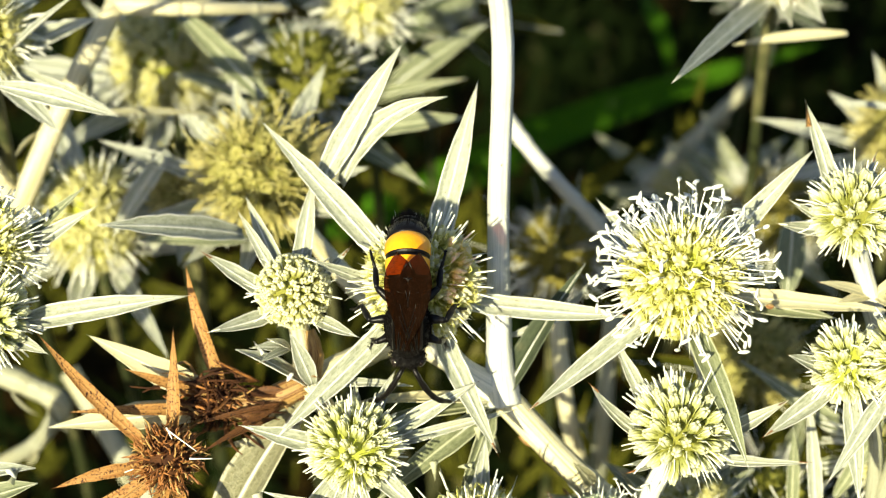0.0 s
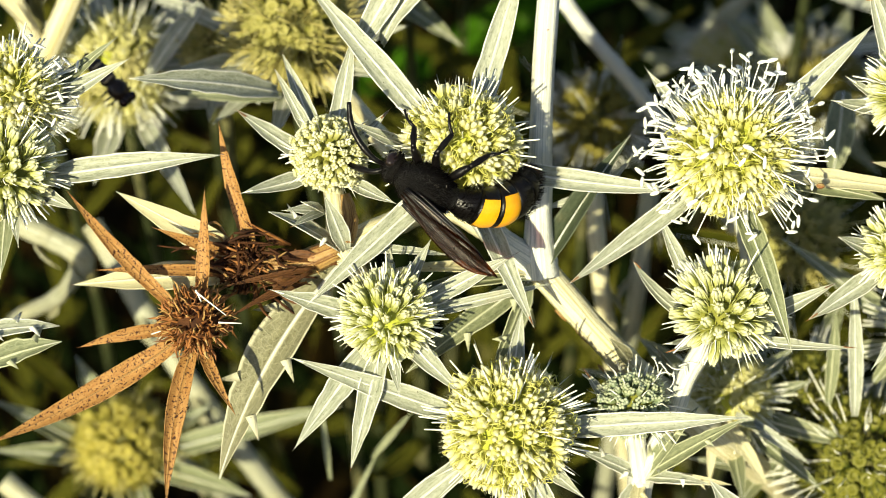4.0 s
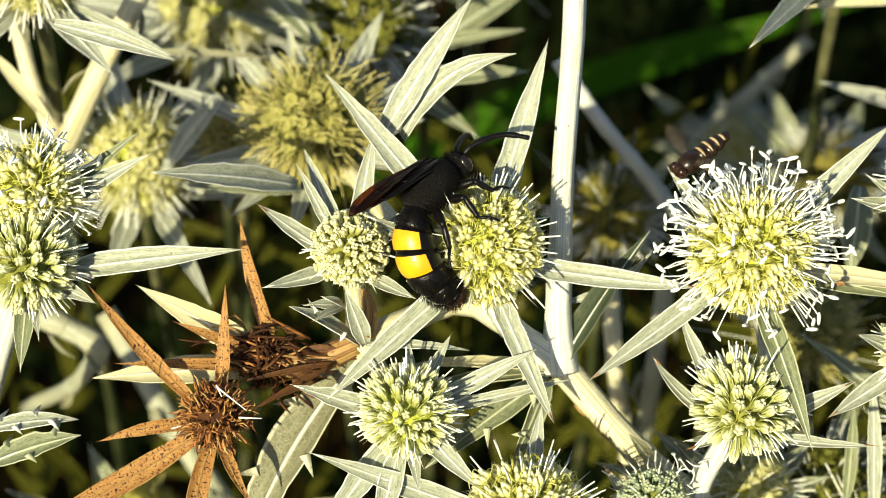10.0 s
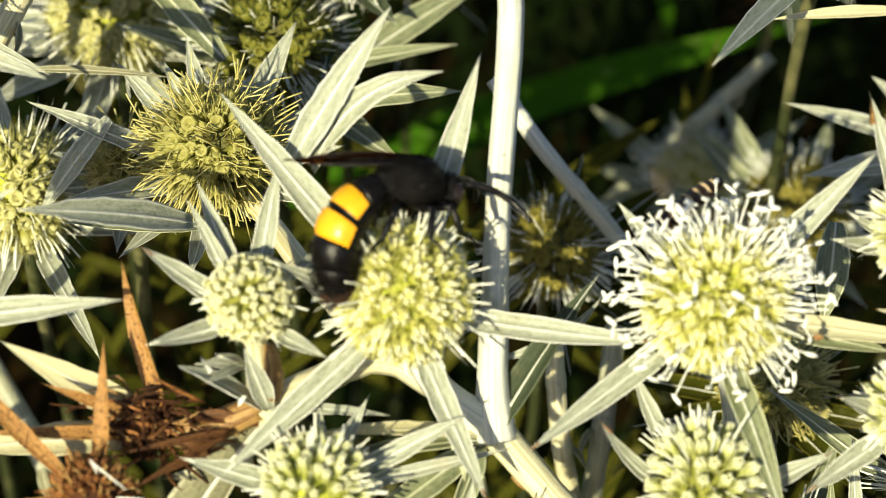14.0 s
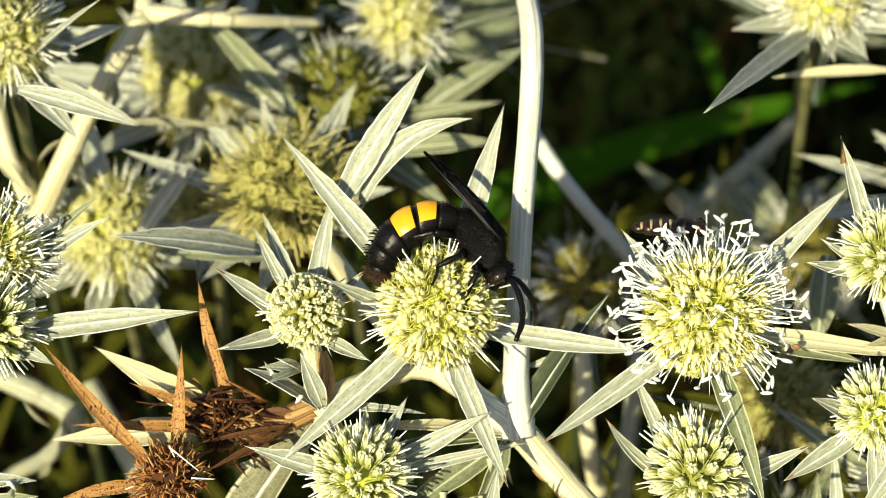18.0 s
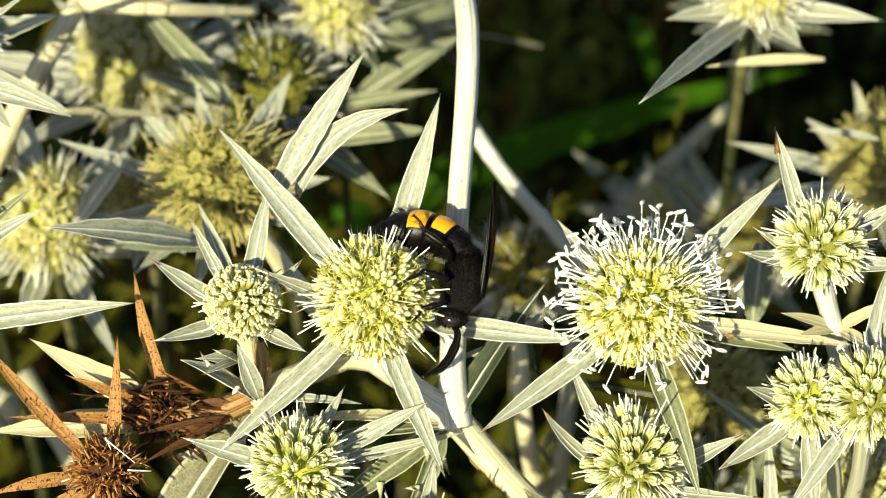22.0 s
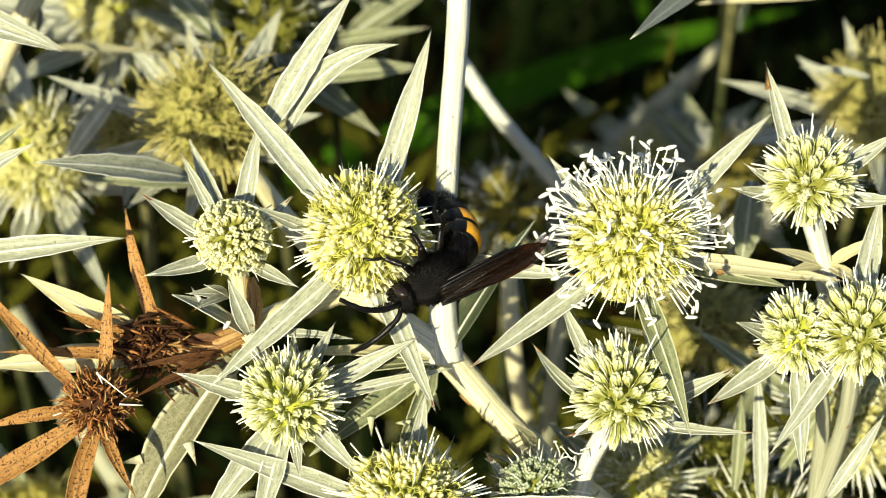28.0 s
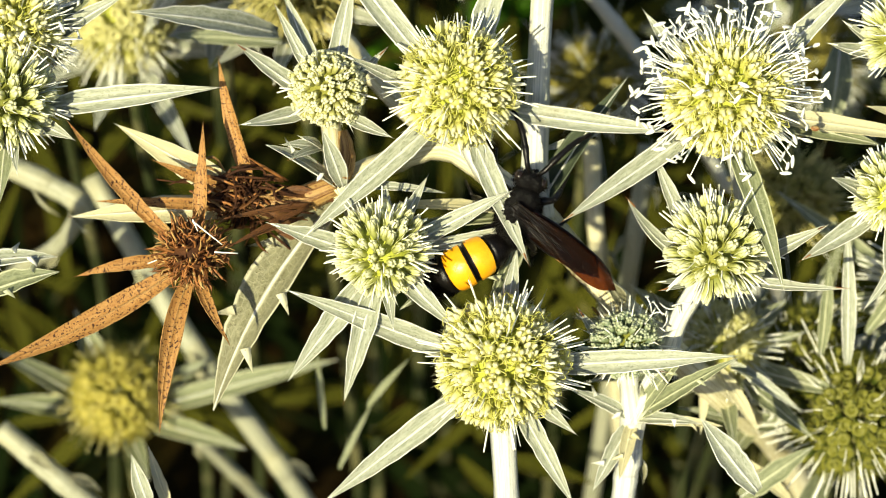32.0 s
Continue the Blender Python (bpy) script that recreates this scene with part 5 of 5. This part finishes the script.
                    round_off = 0.38 * width * max(0.0, (a - 0.72) / 0.28) ** 2.2
                    top.append((-a * length, s * (lead * width * 0.4 - round_off - b * max(0.0, chord - round_off) + 0.2), z - back * 0.3))
                    uv.append((b, a))
            low = [(x, y, z - 0.05) for x, y, z in top]
            k = ny + 1
            faces = [(i * k + j, i * k + j + 1, (i + 1) * k + j + 1, (i + 1) * k + j) for i in range(nx) for j in range(ny)]
            count = len(top)
            faces += [tuple(count + q for q in f[::-1]) for f in faces]
            rim = [i * k for i in range(nx + 1)] + [nx * k + j for j in range(1, ny + 1)] + [i * k + ny for i in range(nx - 1, -1, -1)]
            faces += [(a, b, b + count, a + count) for a, b in zip(rim, rim[1:])]
            g.add(top + low, faces, uv + uv)
            wing = part(kind, g, WING, ob, local=True)
            v = Geo()
            tube(v, [top[i * k] for i in range(0, nx - 1, 2)], [0.22, 0.16, 0.10], 6, 14, 0, 0)
            for j, stop in ((2, 13), (3, 11), (5, 10), (6, 7)):
                tube(v, [top[i * k + j] for i in range(0, stop, 2)], [0.12, 0.09, 0.05], 5, 12, 0, 0)
            for i, j0, j1 in ((6, 0, 3), (9, 2, 5), (11, 0, 3)):
                tube(v, [top[i * k + j0], top[(i + 1) * k + j1]], [0.07, 0.06], 5, 3, 0, 0)
            part("vein", v, BLACK, wing, local=True)
            wings.append((wing, s, kind))
    # legs
    for s in (1, -1):
        for root, knee, ankle, foot in (
            ((5.2, 1.3, -1.6), (6.2, 3.6, -1.4), (7.4, 4.2, -3.6), (9.4, 4.6, -4.8)),
            ((3.2, 1.6, -1.9), (3.4, 4.4, -1.6), (3.0, 5.4, -4.2), (4.4, 6.8, -5.6)),
            ((1.2, 1.4, -1.7), (-0.4, 3.6, -2.7), (-1.4, 3.8, -5.2), (-3.0, 4.4, -6.8)),
        ):
            pts = [np.array(q) * (1, s, 1) for q in (root, knee, ankle, foot)]
            leg = part("leg", tube(Geo(), [pts[0], (pts[0] + pts[1]) / 2, pts[1]], [0.42, 0.55, 0.32], 10, 8, 0, 0.02), BLACK, ob, local=True)
            part("tibia", tube(Geo(), [pts[1], (pts[1] + pts[2]) / 2, pts[2]], [0.28, 0.38, 0.28], 10, 8, 0, 0.04), BLACK, leg, local=True)
            bend = (pts[2] + pts[3]) / 2 + np.array([0, 0, 0.3])
            part("tarsus", tube(Geo(), [pts[2], bend, pts[3]], [0.19, 0.16, 0.13], 8, 12, 0, 0.12), BLACK, leg, local=True)
            g = Geo()
            for k in range(34):
                q = rng.rand()
                c = pts[1] * (1 - q) + pts[2] * q if k % 2 else pts[2] * (1 - q) + pts[3] * q
                g.spike(c, c + unit(rng.randn(3) + (0, 0, -0.4)) * (0.7 + 0.3 * rng.rand()), 0.05)
            part("hair", g, HAIR, leg, local=True, kind="stuff")
    return ob, ab, wings


def hoverfly():
    ob = new("hoverfly")
    ob.scale = (0.95, 0.95, 0.95)
    tagged(ob, "small brown hoverfly with cream bands and clear wings", "fly")
    part("thorax", Geo().ball((1.2, 0, 0), (1.75, 1.5, 1.4), 16, 10), FLY_BROWN, ob, local=True)
    part("head", Geo().ball((3.0, 0, 0), (0.8, 1.3, 1.1), 14, 8), FLY_BROWN, ob, local=True)
    for s in (-1, 1):
        part("eye", Geo().ball((3.15, s * 0.72, 0.15), (0.7, 0.7, 0.9), 12, 8), FLY_EYE, ob, local=True)
    for i in range(4):
        r = (1.3, 1.4, 1.25, 0.85)[i]
        part("segment", Geo().ball((-0.9 - i * 1.25, 0, -0.05 * i), (1.15, r, r * 0.8), 14, 8), FLY_BROWN, ob, local=True)
        part("cream_band", Geo().ball((-0.75 - i * 1.25, 0, 0.06 - 0.05 * i), (0.42, r * 0.94, r * 0.83), 14, 8), FLY_BAND, ob, local=True)
    for s in (-1, 1):
        g = Geo()
        pts = [(0.9 - a * 1.6, s * (0.9 + a * 5.6), 0.9 + 0.2 * a) for a in np.linspace(0, 1, 9)]
        w = [0.3, 0.7, 1.0, 1.15, 1.2, 1.15, 1.0, 0.7, 0.15]
        rings = [[(x + q, y, z), (x, y, z + 0.04), (x - q * 1.2, y, z), (x, y, z - 0.02)] for (x, y, z), q in zip(pts, w)]
        g.loft(rings, [[(0, i / 8), (0.4, i / 8), (1, i / 8), (0.5, i / 8)] for i in range(9)])
        part("wing", g, WING_FLY, ob, local=True)
        for x in (2.0, 1.2, 0.3):
            part("leg", tube(Geo(), [(x, s * 0.7, -0.8), (x, s * 1.8, -0.9), (x - 0.2, s * 2.2, -2.2)], [0.16, 0.14, 0.08], 6, 8, 0, 0), BLACK, ob, local=True)
    return ob


def turned(ahead, back):
    """Rotation whose x looks ahead and whose z is nearest to back; both along u, v, w."""
    x = unit(ahead)
    z = unit(np.asarray(back, float) - x * (np.asarray(back, float) @ x))
    return np.stack([x, np.cross(z, x), z]).T


def motions():
    body, abdomen, wings = WASP
    # seconds; head, waist, tail and wing tip; which way its back and its abdomen's back face
    rows = [
        (0, (-4.3, -14.6, 6), (-4.3, -7.1, 10.5), (-4.3, 3.2, 4), (-4.1, -0.6, 18.5), (0, 0.1, 1), (0, 0.1, 1), 0.0),
        (0.7, (-6.2, -14.1, 7), (-4.7, -5.1, 10.5), (-4.5, 3.6, 4), (-4.2, -1.3, 17.5), (0.05, 0, 1), (0.05, 0, 1), 0.0),
        (1, (-4.9, -14.4, 7), (-3.4, -5.3, 10.5), (-3.4, 3.4, 4), (-3, -2.3, 16.4), (0.1, -0.05, 1), (0.1, -0.05, 1), 0.0),
        (1.3, (-9.2, -13.5, 7), (-3, -6.9, 10), (3.3, -0.6, 6), (4, -4.1, 12), (.35, -.35, .87), (.35, -.35, .87), 0.1),
        (1.5, (-11.6, -11.2, 7), (-2.6, -8.1, 8.5), (6.9, -3.3, 5), (5.7, -6.9, 11), (0, -.75, .66), (0, -.75, .66), 0.1),
        (2, (-11.7, -11.9, 5), (-1.7, -9.6, 7), (7.2, -6.3, 4), (5, -11.9, 9), (.05, -.8, .6), (.05, -.8, .6), 0.1),
        (2.5, (-10.8, -12.1, 6), (-3, -10.5, 7), (5.3, -6.4, 4), (1.7, -15.7, 9), (0, -.75, .65), (0, -.75, .65), 0.1),
        (5, (-12.8, -3.9, 5), (-6.7, -9.4, 7), (3.5, -9.9, 0), (-3.2, -17.5, 9), (-.55, -.6, .58), (-.55, -.6, .58), 0.1),
        (6, (-15.2, -2.2, 5), (-8.3, -7.9, 7), (2.3, -9.7, 0), (-5.1, -16, 9), (-.55, -.6, .58), (-.55, -.6, .58), 0.1),
        (7, (-14.2, -1.6, 5), (-8.1, -7.4, 7), (1.6, -10.8, 0), (-6.6, -15, 9), (-.6, -.55, .58), (-.6, -.55, .58), 0.1),
        (8, (-11.4, 0.9, 5), (-8.1, -5.9, 7), (1.4, -10.5, 1), (-8.2, -14.2, 9), (-.7, -.4, .6), (-.7, -.4, .6), 0.1),
        (9, (-7.6, 5.4, 4), (-10.3, -3.1, 7), (-2.3, -11.7, 4), (-15.8, -10.8, 8), (-.85, 0, .5), (-.85, 0, .5), 0.1),
        (10, (-6.1, 6, 2), (-10.5, 1.3, 6), (-7.3, -10.3, 5), (-16.0, 0.8, 12), (-.7, .4, .6), (-.9, .1, .4), 0.1),
        (11, (-3, 8.1, 0), (-10, 4.2, 5), (-8, -8.5, 5), (-17.5, 4.9, 5), (-.6, .6, .5), (-.9, .1, .45), 0.1),
        (12, (-0.3, 6.7, -1), (-7.9, 5.7, 4), (-9.3, -6.1, 6), (-12.2, 8.6, 3), (-.4, .75, .5), (-.8, .1, .6), 0.1),
        (13, (-0.6, 6.4, -1), (-7.3, 6.4, 4), (-9.1, -6.1, 6), (-13.9, 9.7, 3), (-.4, .8, .45), (-.8, .1, .6), 0.1),
        (14, (2.6, 7, -1), (-5, 7.5, 4), (-10.9, -3.9, 5), (-12.4, 9.4, 3), (-.4, .8, .45), (-.8, .4, .5), 0.1),
        (14.5, (3.5, 3.2, -1), (-4, 7.2, 3), (-12, -0.5, 4), (-10.4, 15.9, 0), (-.2, .95, .2), (-.2, .95, .2), 0.1),
        (16.5, (3, 3.5, 1), (-4.1, 8.1, 3), (-11.8, -2.6, 4), (-11.2, 13.1, 3), (-.2, .9, .4), (-.2, .9, .4), 0.1),
        (17, (5.4, 0.8, 0), (0.2, 7.4, 2), (-11.4, 0.5, 2), (-9.7, 14.1, 2), (.2, .9, .3), (.0, 1, .2), 0.1),
        (18, (5.3, 0, 2), (0.8, 5.9, 2), (-10, 1.6, 2), (-6, 16.2, 2), (.45, .85, .25), (.0, 1, .1), 0.1),
        (19, (7, -2.6, 2), (2.5, 5.9, 2), (-9.2, 3, 2), (-1.8, 16.1, 2), (.55, .8, .2), (.1, 1, .1), 0.1),
        (20, (7.3, -5.2, 1), (7.5, 2.6, 1), (-5.8, 4.2, 0), (7.5, 14.3, 1), (.95, .2, .12), (.3, .95, 0), 0.03),
        (21, (6.2, -4.4, -1), (7.3, 3.2, 0), (-6.2, 4.0, -1), (7.7, 14.2, 1), (.95, .2, .12), (.3, .95, 0), 0.03),
        (22, (7.2, -7.2, 0), (8.6, 0.8, 0), (-2.2, 3.4, -2), (11.6, 10.4, 1), (.95, .1, .1), (.3, .95, -.1), 0.03),
        (23, (6.6, -8.8, 3), (9.5, -1.2, 0), (3.3, 5.1, -9), (13.3, 4.7, 1), (.93, .2, .25), (.85, .5, .1), 0.05),
        (24, (4.5, -8.2, 4), (9.9, -1.5, 0), (0.8, 3.3, -7.5), (16.5, 5.7, 2), (.85, -.1, .5), (.5, .85, -.2), 0.08),
        (25, (3.6, -12.8, 4), (8.6, -4.6, 1), (4.6, 1.9, -9), (17.2, 0.6, 3), (.85, -.2, .5), (.8, .55, -.3), 0.1),
        (25.5, (1.6, -13.3, 4), (7.7, -4.3, 1), (5.0, 1.9, -8), (16.8, -0.7, 3), (.85, -.2, .5), (.85, .4, -.3), 0.1),
        (27.5, (0.3, -12.7, 5), (7.1, -7.4, 2), (5.4, -0.2, -7), (16.6, -4.2, 4), (.6, -.5, .6), (.9, .2, -.35), 0.1),
        (28, (1.8, -12.6, 5), (8.2, -7.7, 2), (5.8, 0, -8), (18.4, -5.2, 4), (.5, -.6, .6), (.9, .1, -.35), 0.1),
        (28.6, (-5, -14.1, 5), (5.5, -12.3, 4), (8.2, -4.8, -5), (17, -11.5, 5), (.15, -.75, .65), (.8, -.4, .3), 0.1),
        (29, (-4.9, -15.5, 5), (4.8, -11.6, 4), (8.1, -3.6, -5.7), (15.4, -11.1, 5), (.15, -.75, .65), (.85, -.35, .3), 0.1),
        (29.3, (-8.9, -10.6, 7), (-1.1, -12, 7), (5.6, -9.7, 4), (9.6, -17, 8), (.1, -.5, .85), (.1, -.5, .85), 0.15),
        (29.6, (-14.7, -13.7, 7), (-5.9, -12.9, 9), (4.8, -11.6, 6), (7.2, -11.9, 11), (0, 0, 1), (0, 0, 1), 0.2),
        (30, (-4.8, -24.8, 6), (0.7, -18.6, 8), (8.2, -13.4, -1.5), (8.6, -12.9, 11), (.3, .3, .9), (.3, .3, .9), 0.55),
        (30.3, (1.2, -29.4, 4), (-0.3, -22.4, 7), (-2.6, -9.1, 8), (8.5, -10.6, 9), (.4, 0, .9), (.4, 0, .9), 0.3),
        (30.6, (-2.3, -29.3, -2), (-3.9, -22.1, 3), (-8.4, -13.3, 4), (6.7, -13.3, 3), (.5, 0, .85), (.5, 0, .85), 0.1),
        (31, (5.6, -28.0, -4), (0.5, -24.5, 0), (-8.6, -19.6, 7), (5.6, -12.9, 0), (.3, .6, .7), (.3, .6, .7), 0.1),
        (31.3, (3, -25.1, -5), (-1, -26.6, -4), (-4, -28.6, -11), (4.5, -20.5, -6), (0, .5, .85), (0, .5, .85), 0.05),
        (31.6, (4.1, -21.1, -5), (0.1, -26.1, -4), (-4.2, -31.2, -11), (9.5, -27.5, -9), (.1, .3, .95), (.1, .3, .95), 0.1),
        (32, (6.9, -14.9, -2), (4.7, -22.2, -3), (-6.4, -29.8, -5), (18.4, -28.8, -3), (.1, .1, 1), (.1, .1, 1), 0.2),
    ]
    # degrees by which the folded wings slope like a roof, where they do so strongly
    ROOF = {17: 5, 18: 0, 19: 0, 20: 55, 21: 60, 22: 10, 23: 40, 24: 50, 25: 35, 30: 52, 30.3: 45, 32: 40}
    keys, tail, fly = [], [], {w[0].name: [] for w in wings}
    for t, head, waist, end, tip, back, arch, spread in rows:
        head, waist, end, tip = (np.array(q, float) for q in (head, waist, end, tip))
        turn = turned(head - waist, back)
        origin = (head + waist) / 2 - turn[:, 0] * 5.0
        m = Matrix((AXES.T @ turn).tolist()).to_4x4()
        m.translation = Vector(world_of(origin)[0])
        keys.append((t, m))
        local = turn.T @ turned(origin - end, arch)
        tail.append((t, Matrix(local.tolist()).to_4x4()))
        for wing, s, kind in wings:
            base = 1.06 * np.array([4.6 if kind == "forewing" else 3.4, s * 1.3, 2.6 if kind == "forewing" else 2.4])
            d = unit(turn.T @ (tip - (origin + turn @ base)))
            d = unit(d + np.array([0, s * (spread if kind == "forewing" else 0.04 + 1.2 * spread), -0.02]))
            m = Matrix(turned(-d, (0.0, 0.0, 1.0) if abs(d[2]) < 0.85 else (d[2], 0, 0.3)).tolist()).to_4x4()
            m = m @ Matrix.Rotation(radians(-s * ROOF.get(t, 12)), 4, "X")
            m.translation = Vector(base / 1060)
            fly[wing.name].append((t, m))
    walk(body, keys)
    walk(abdomen, tail)
    for wing, s, kind in wings:
        walk(wing, fly[wing.name])
    flight = [
        (0, (-94.2, 59, -30), (1, 0, 0), (0, .5, .8)),
        (2.5, (-96.9, 41, -30), (1, 0, 0), (0, .5, .8)),
        (4, (-50.3, 2.4, -28), (.6, -.6, 0), (0, .5, .8)),
        (4.5, (-49.2, -4, -28), (.15, 1, 0), (0, .2, .9)),
        (5.5, (-45.7, -2, -28), (.8, .5, 0), (0, .2, .9)),
        (6.5, (-44.2, -0.2, -28), (.8, .5, 0), (0, .2, .9)),
        (7, (-27.7, 0.3, -22), (.9, -.1, 0), (0, .4, .9)),
        (7.5, (-21.8, 0.2, -22), (.3, .9, 0), (0, .4, .9)),
        (8, (-54.9, 3.7, -10), (-.2, .9, 0), (0, .4, .9)),
        (8.2, (-54.4, 7.3, -6), (.6, .7, 0), (0, .5, .8)),
        (8.3, (-47.2, 6.6, -5), (.7, .7, 0), (0, .5, .8)),
        (8.4, (-36.7, 13, -5), (.8, .6, 0), (0, .5, .8)),
        (8.6, (-26.4, 18.8, -4), (.8, .6, 0), (0, .6, .8)),
        (8.8, (0, 24.8, 0), (1, 0, 0), (0, .6, .8)),
        (9, (17.9, 11.2, 2), (.9, -.35, 0), (.2, .6, .8)),
        (9.2, (22.4, 10.3, -2), (.7, -.7, 0), (.2, .6, .8)),
        (9.4, (23.9, 6.8, -5), (.5, -.8, 0), (0, .6, .8)),
        (9.6, (23.2, 7.8, -3), (-.5, -.4, .2), (0, .8, .6)),
        (13, (26.4, 5.9, -3), (-.5, -.4, .2), (0, .8, .6)),
        (14.5, (27, 6.2, -3), (-.5, -.4, .2), (0, .8, .6)),
        (16.5, (27.1, 6.3, -3), (.5, -.2, .1), (0, .8, .6)),
        (19, (26, 7.5, -3), (.8, .1, .1), (0, .8, .6)),
        (21, (26, 7.3, -6), (.8, .1, .1), (0, .8, .6)),
        (21.2, (25.6, 7.1, -6), (.8, .3, .1), (0, .8, .6)),
        (21.6, (28.3, 30.4, -10), (.8, .6, 0), (0, .8, .6)),
        (22.2, (71.9, 59.4, -20), (.8, .6, 0), (0, .8, .6)),
        (32, (86.3, 43.2, -30), (.8, .6, 0), (0, .8, .6)),
    ]
    keys = []
    for t, at, ahead, back in flight:
        m = Matrix((AXES.T @ turned(ahead, back)).tolist()).to_4x4()
        m.translation = Vector(world_of(at)[0])
        keys.append((t, m))
    walk(FLY, keys)


WASP = wasp()
FLY = hoverfly()
motions()
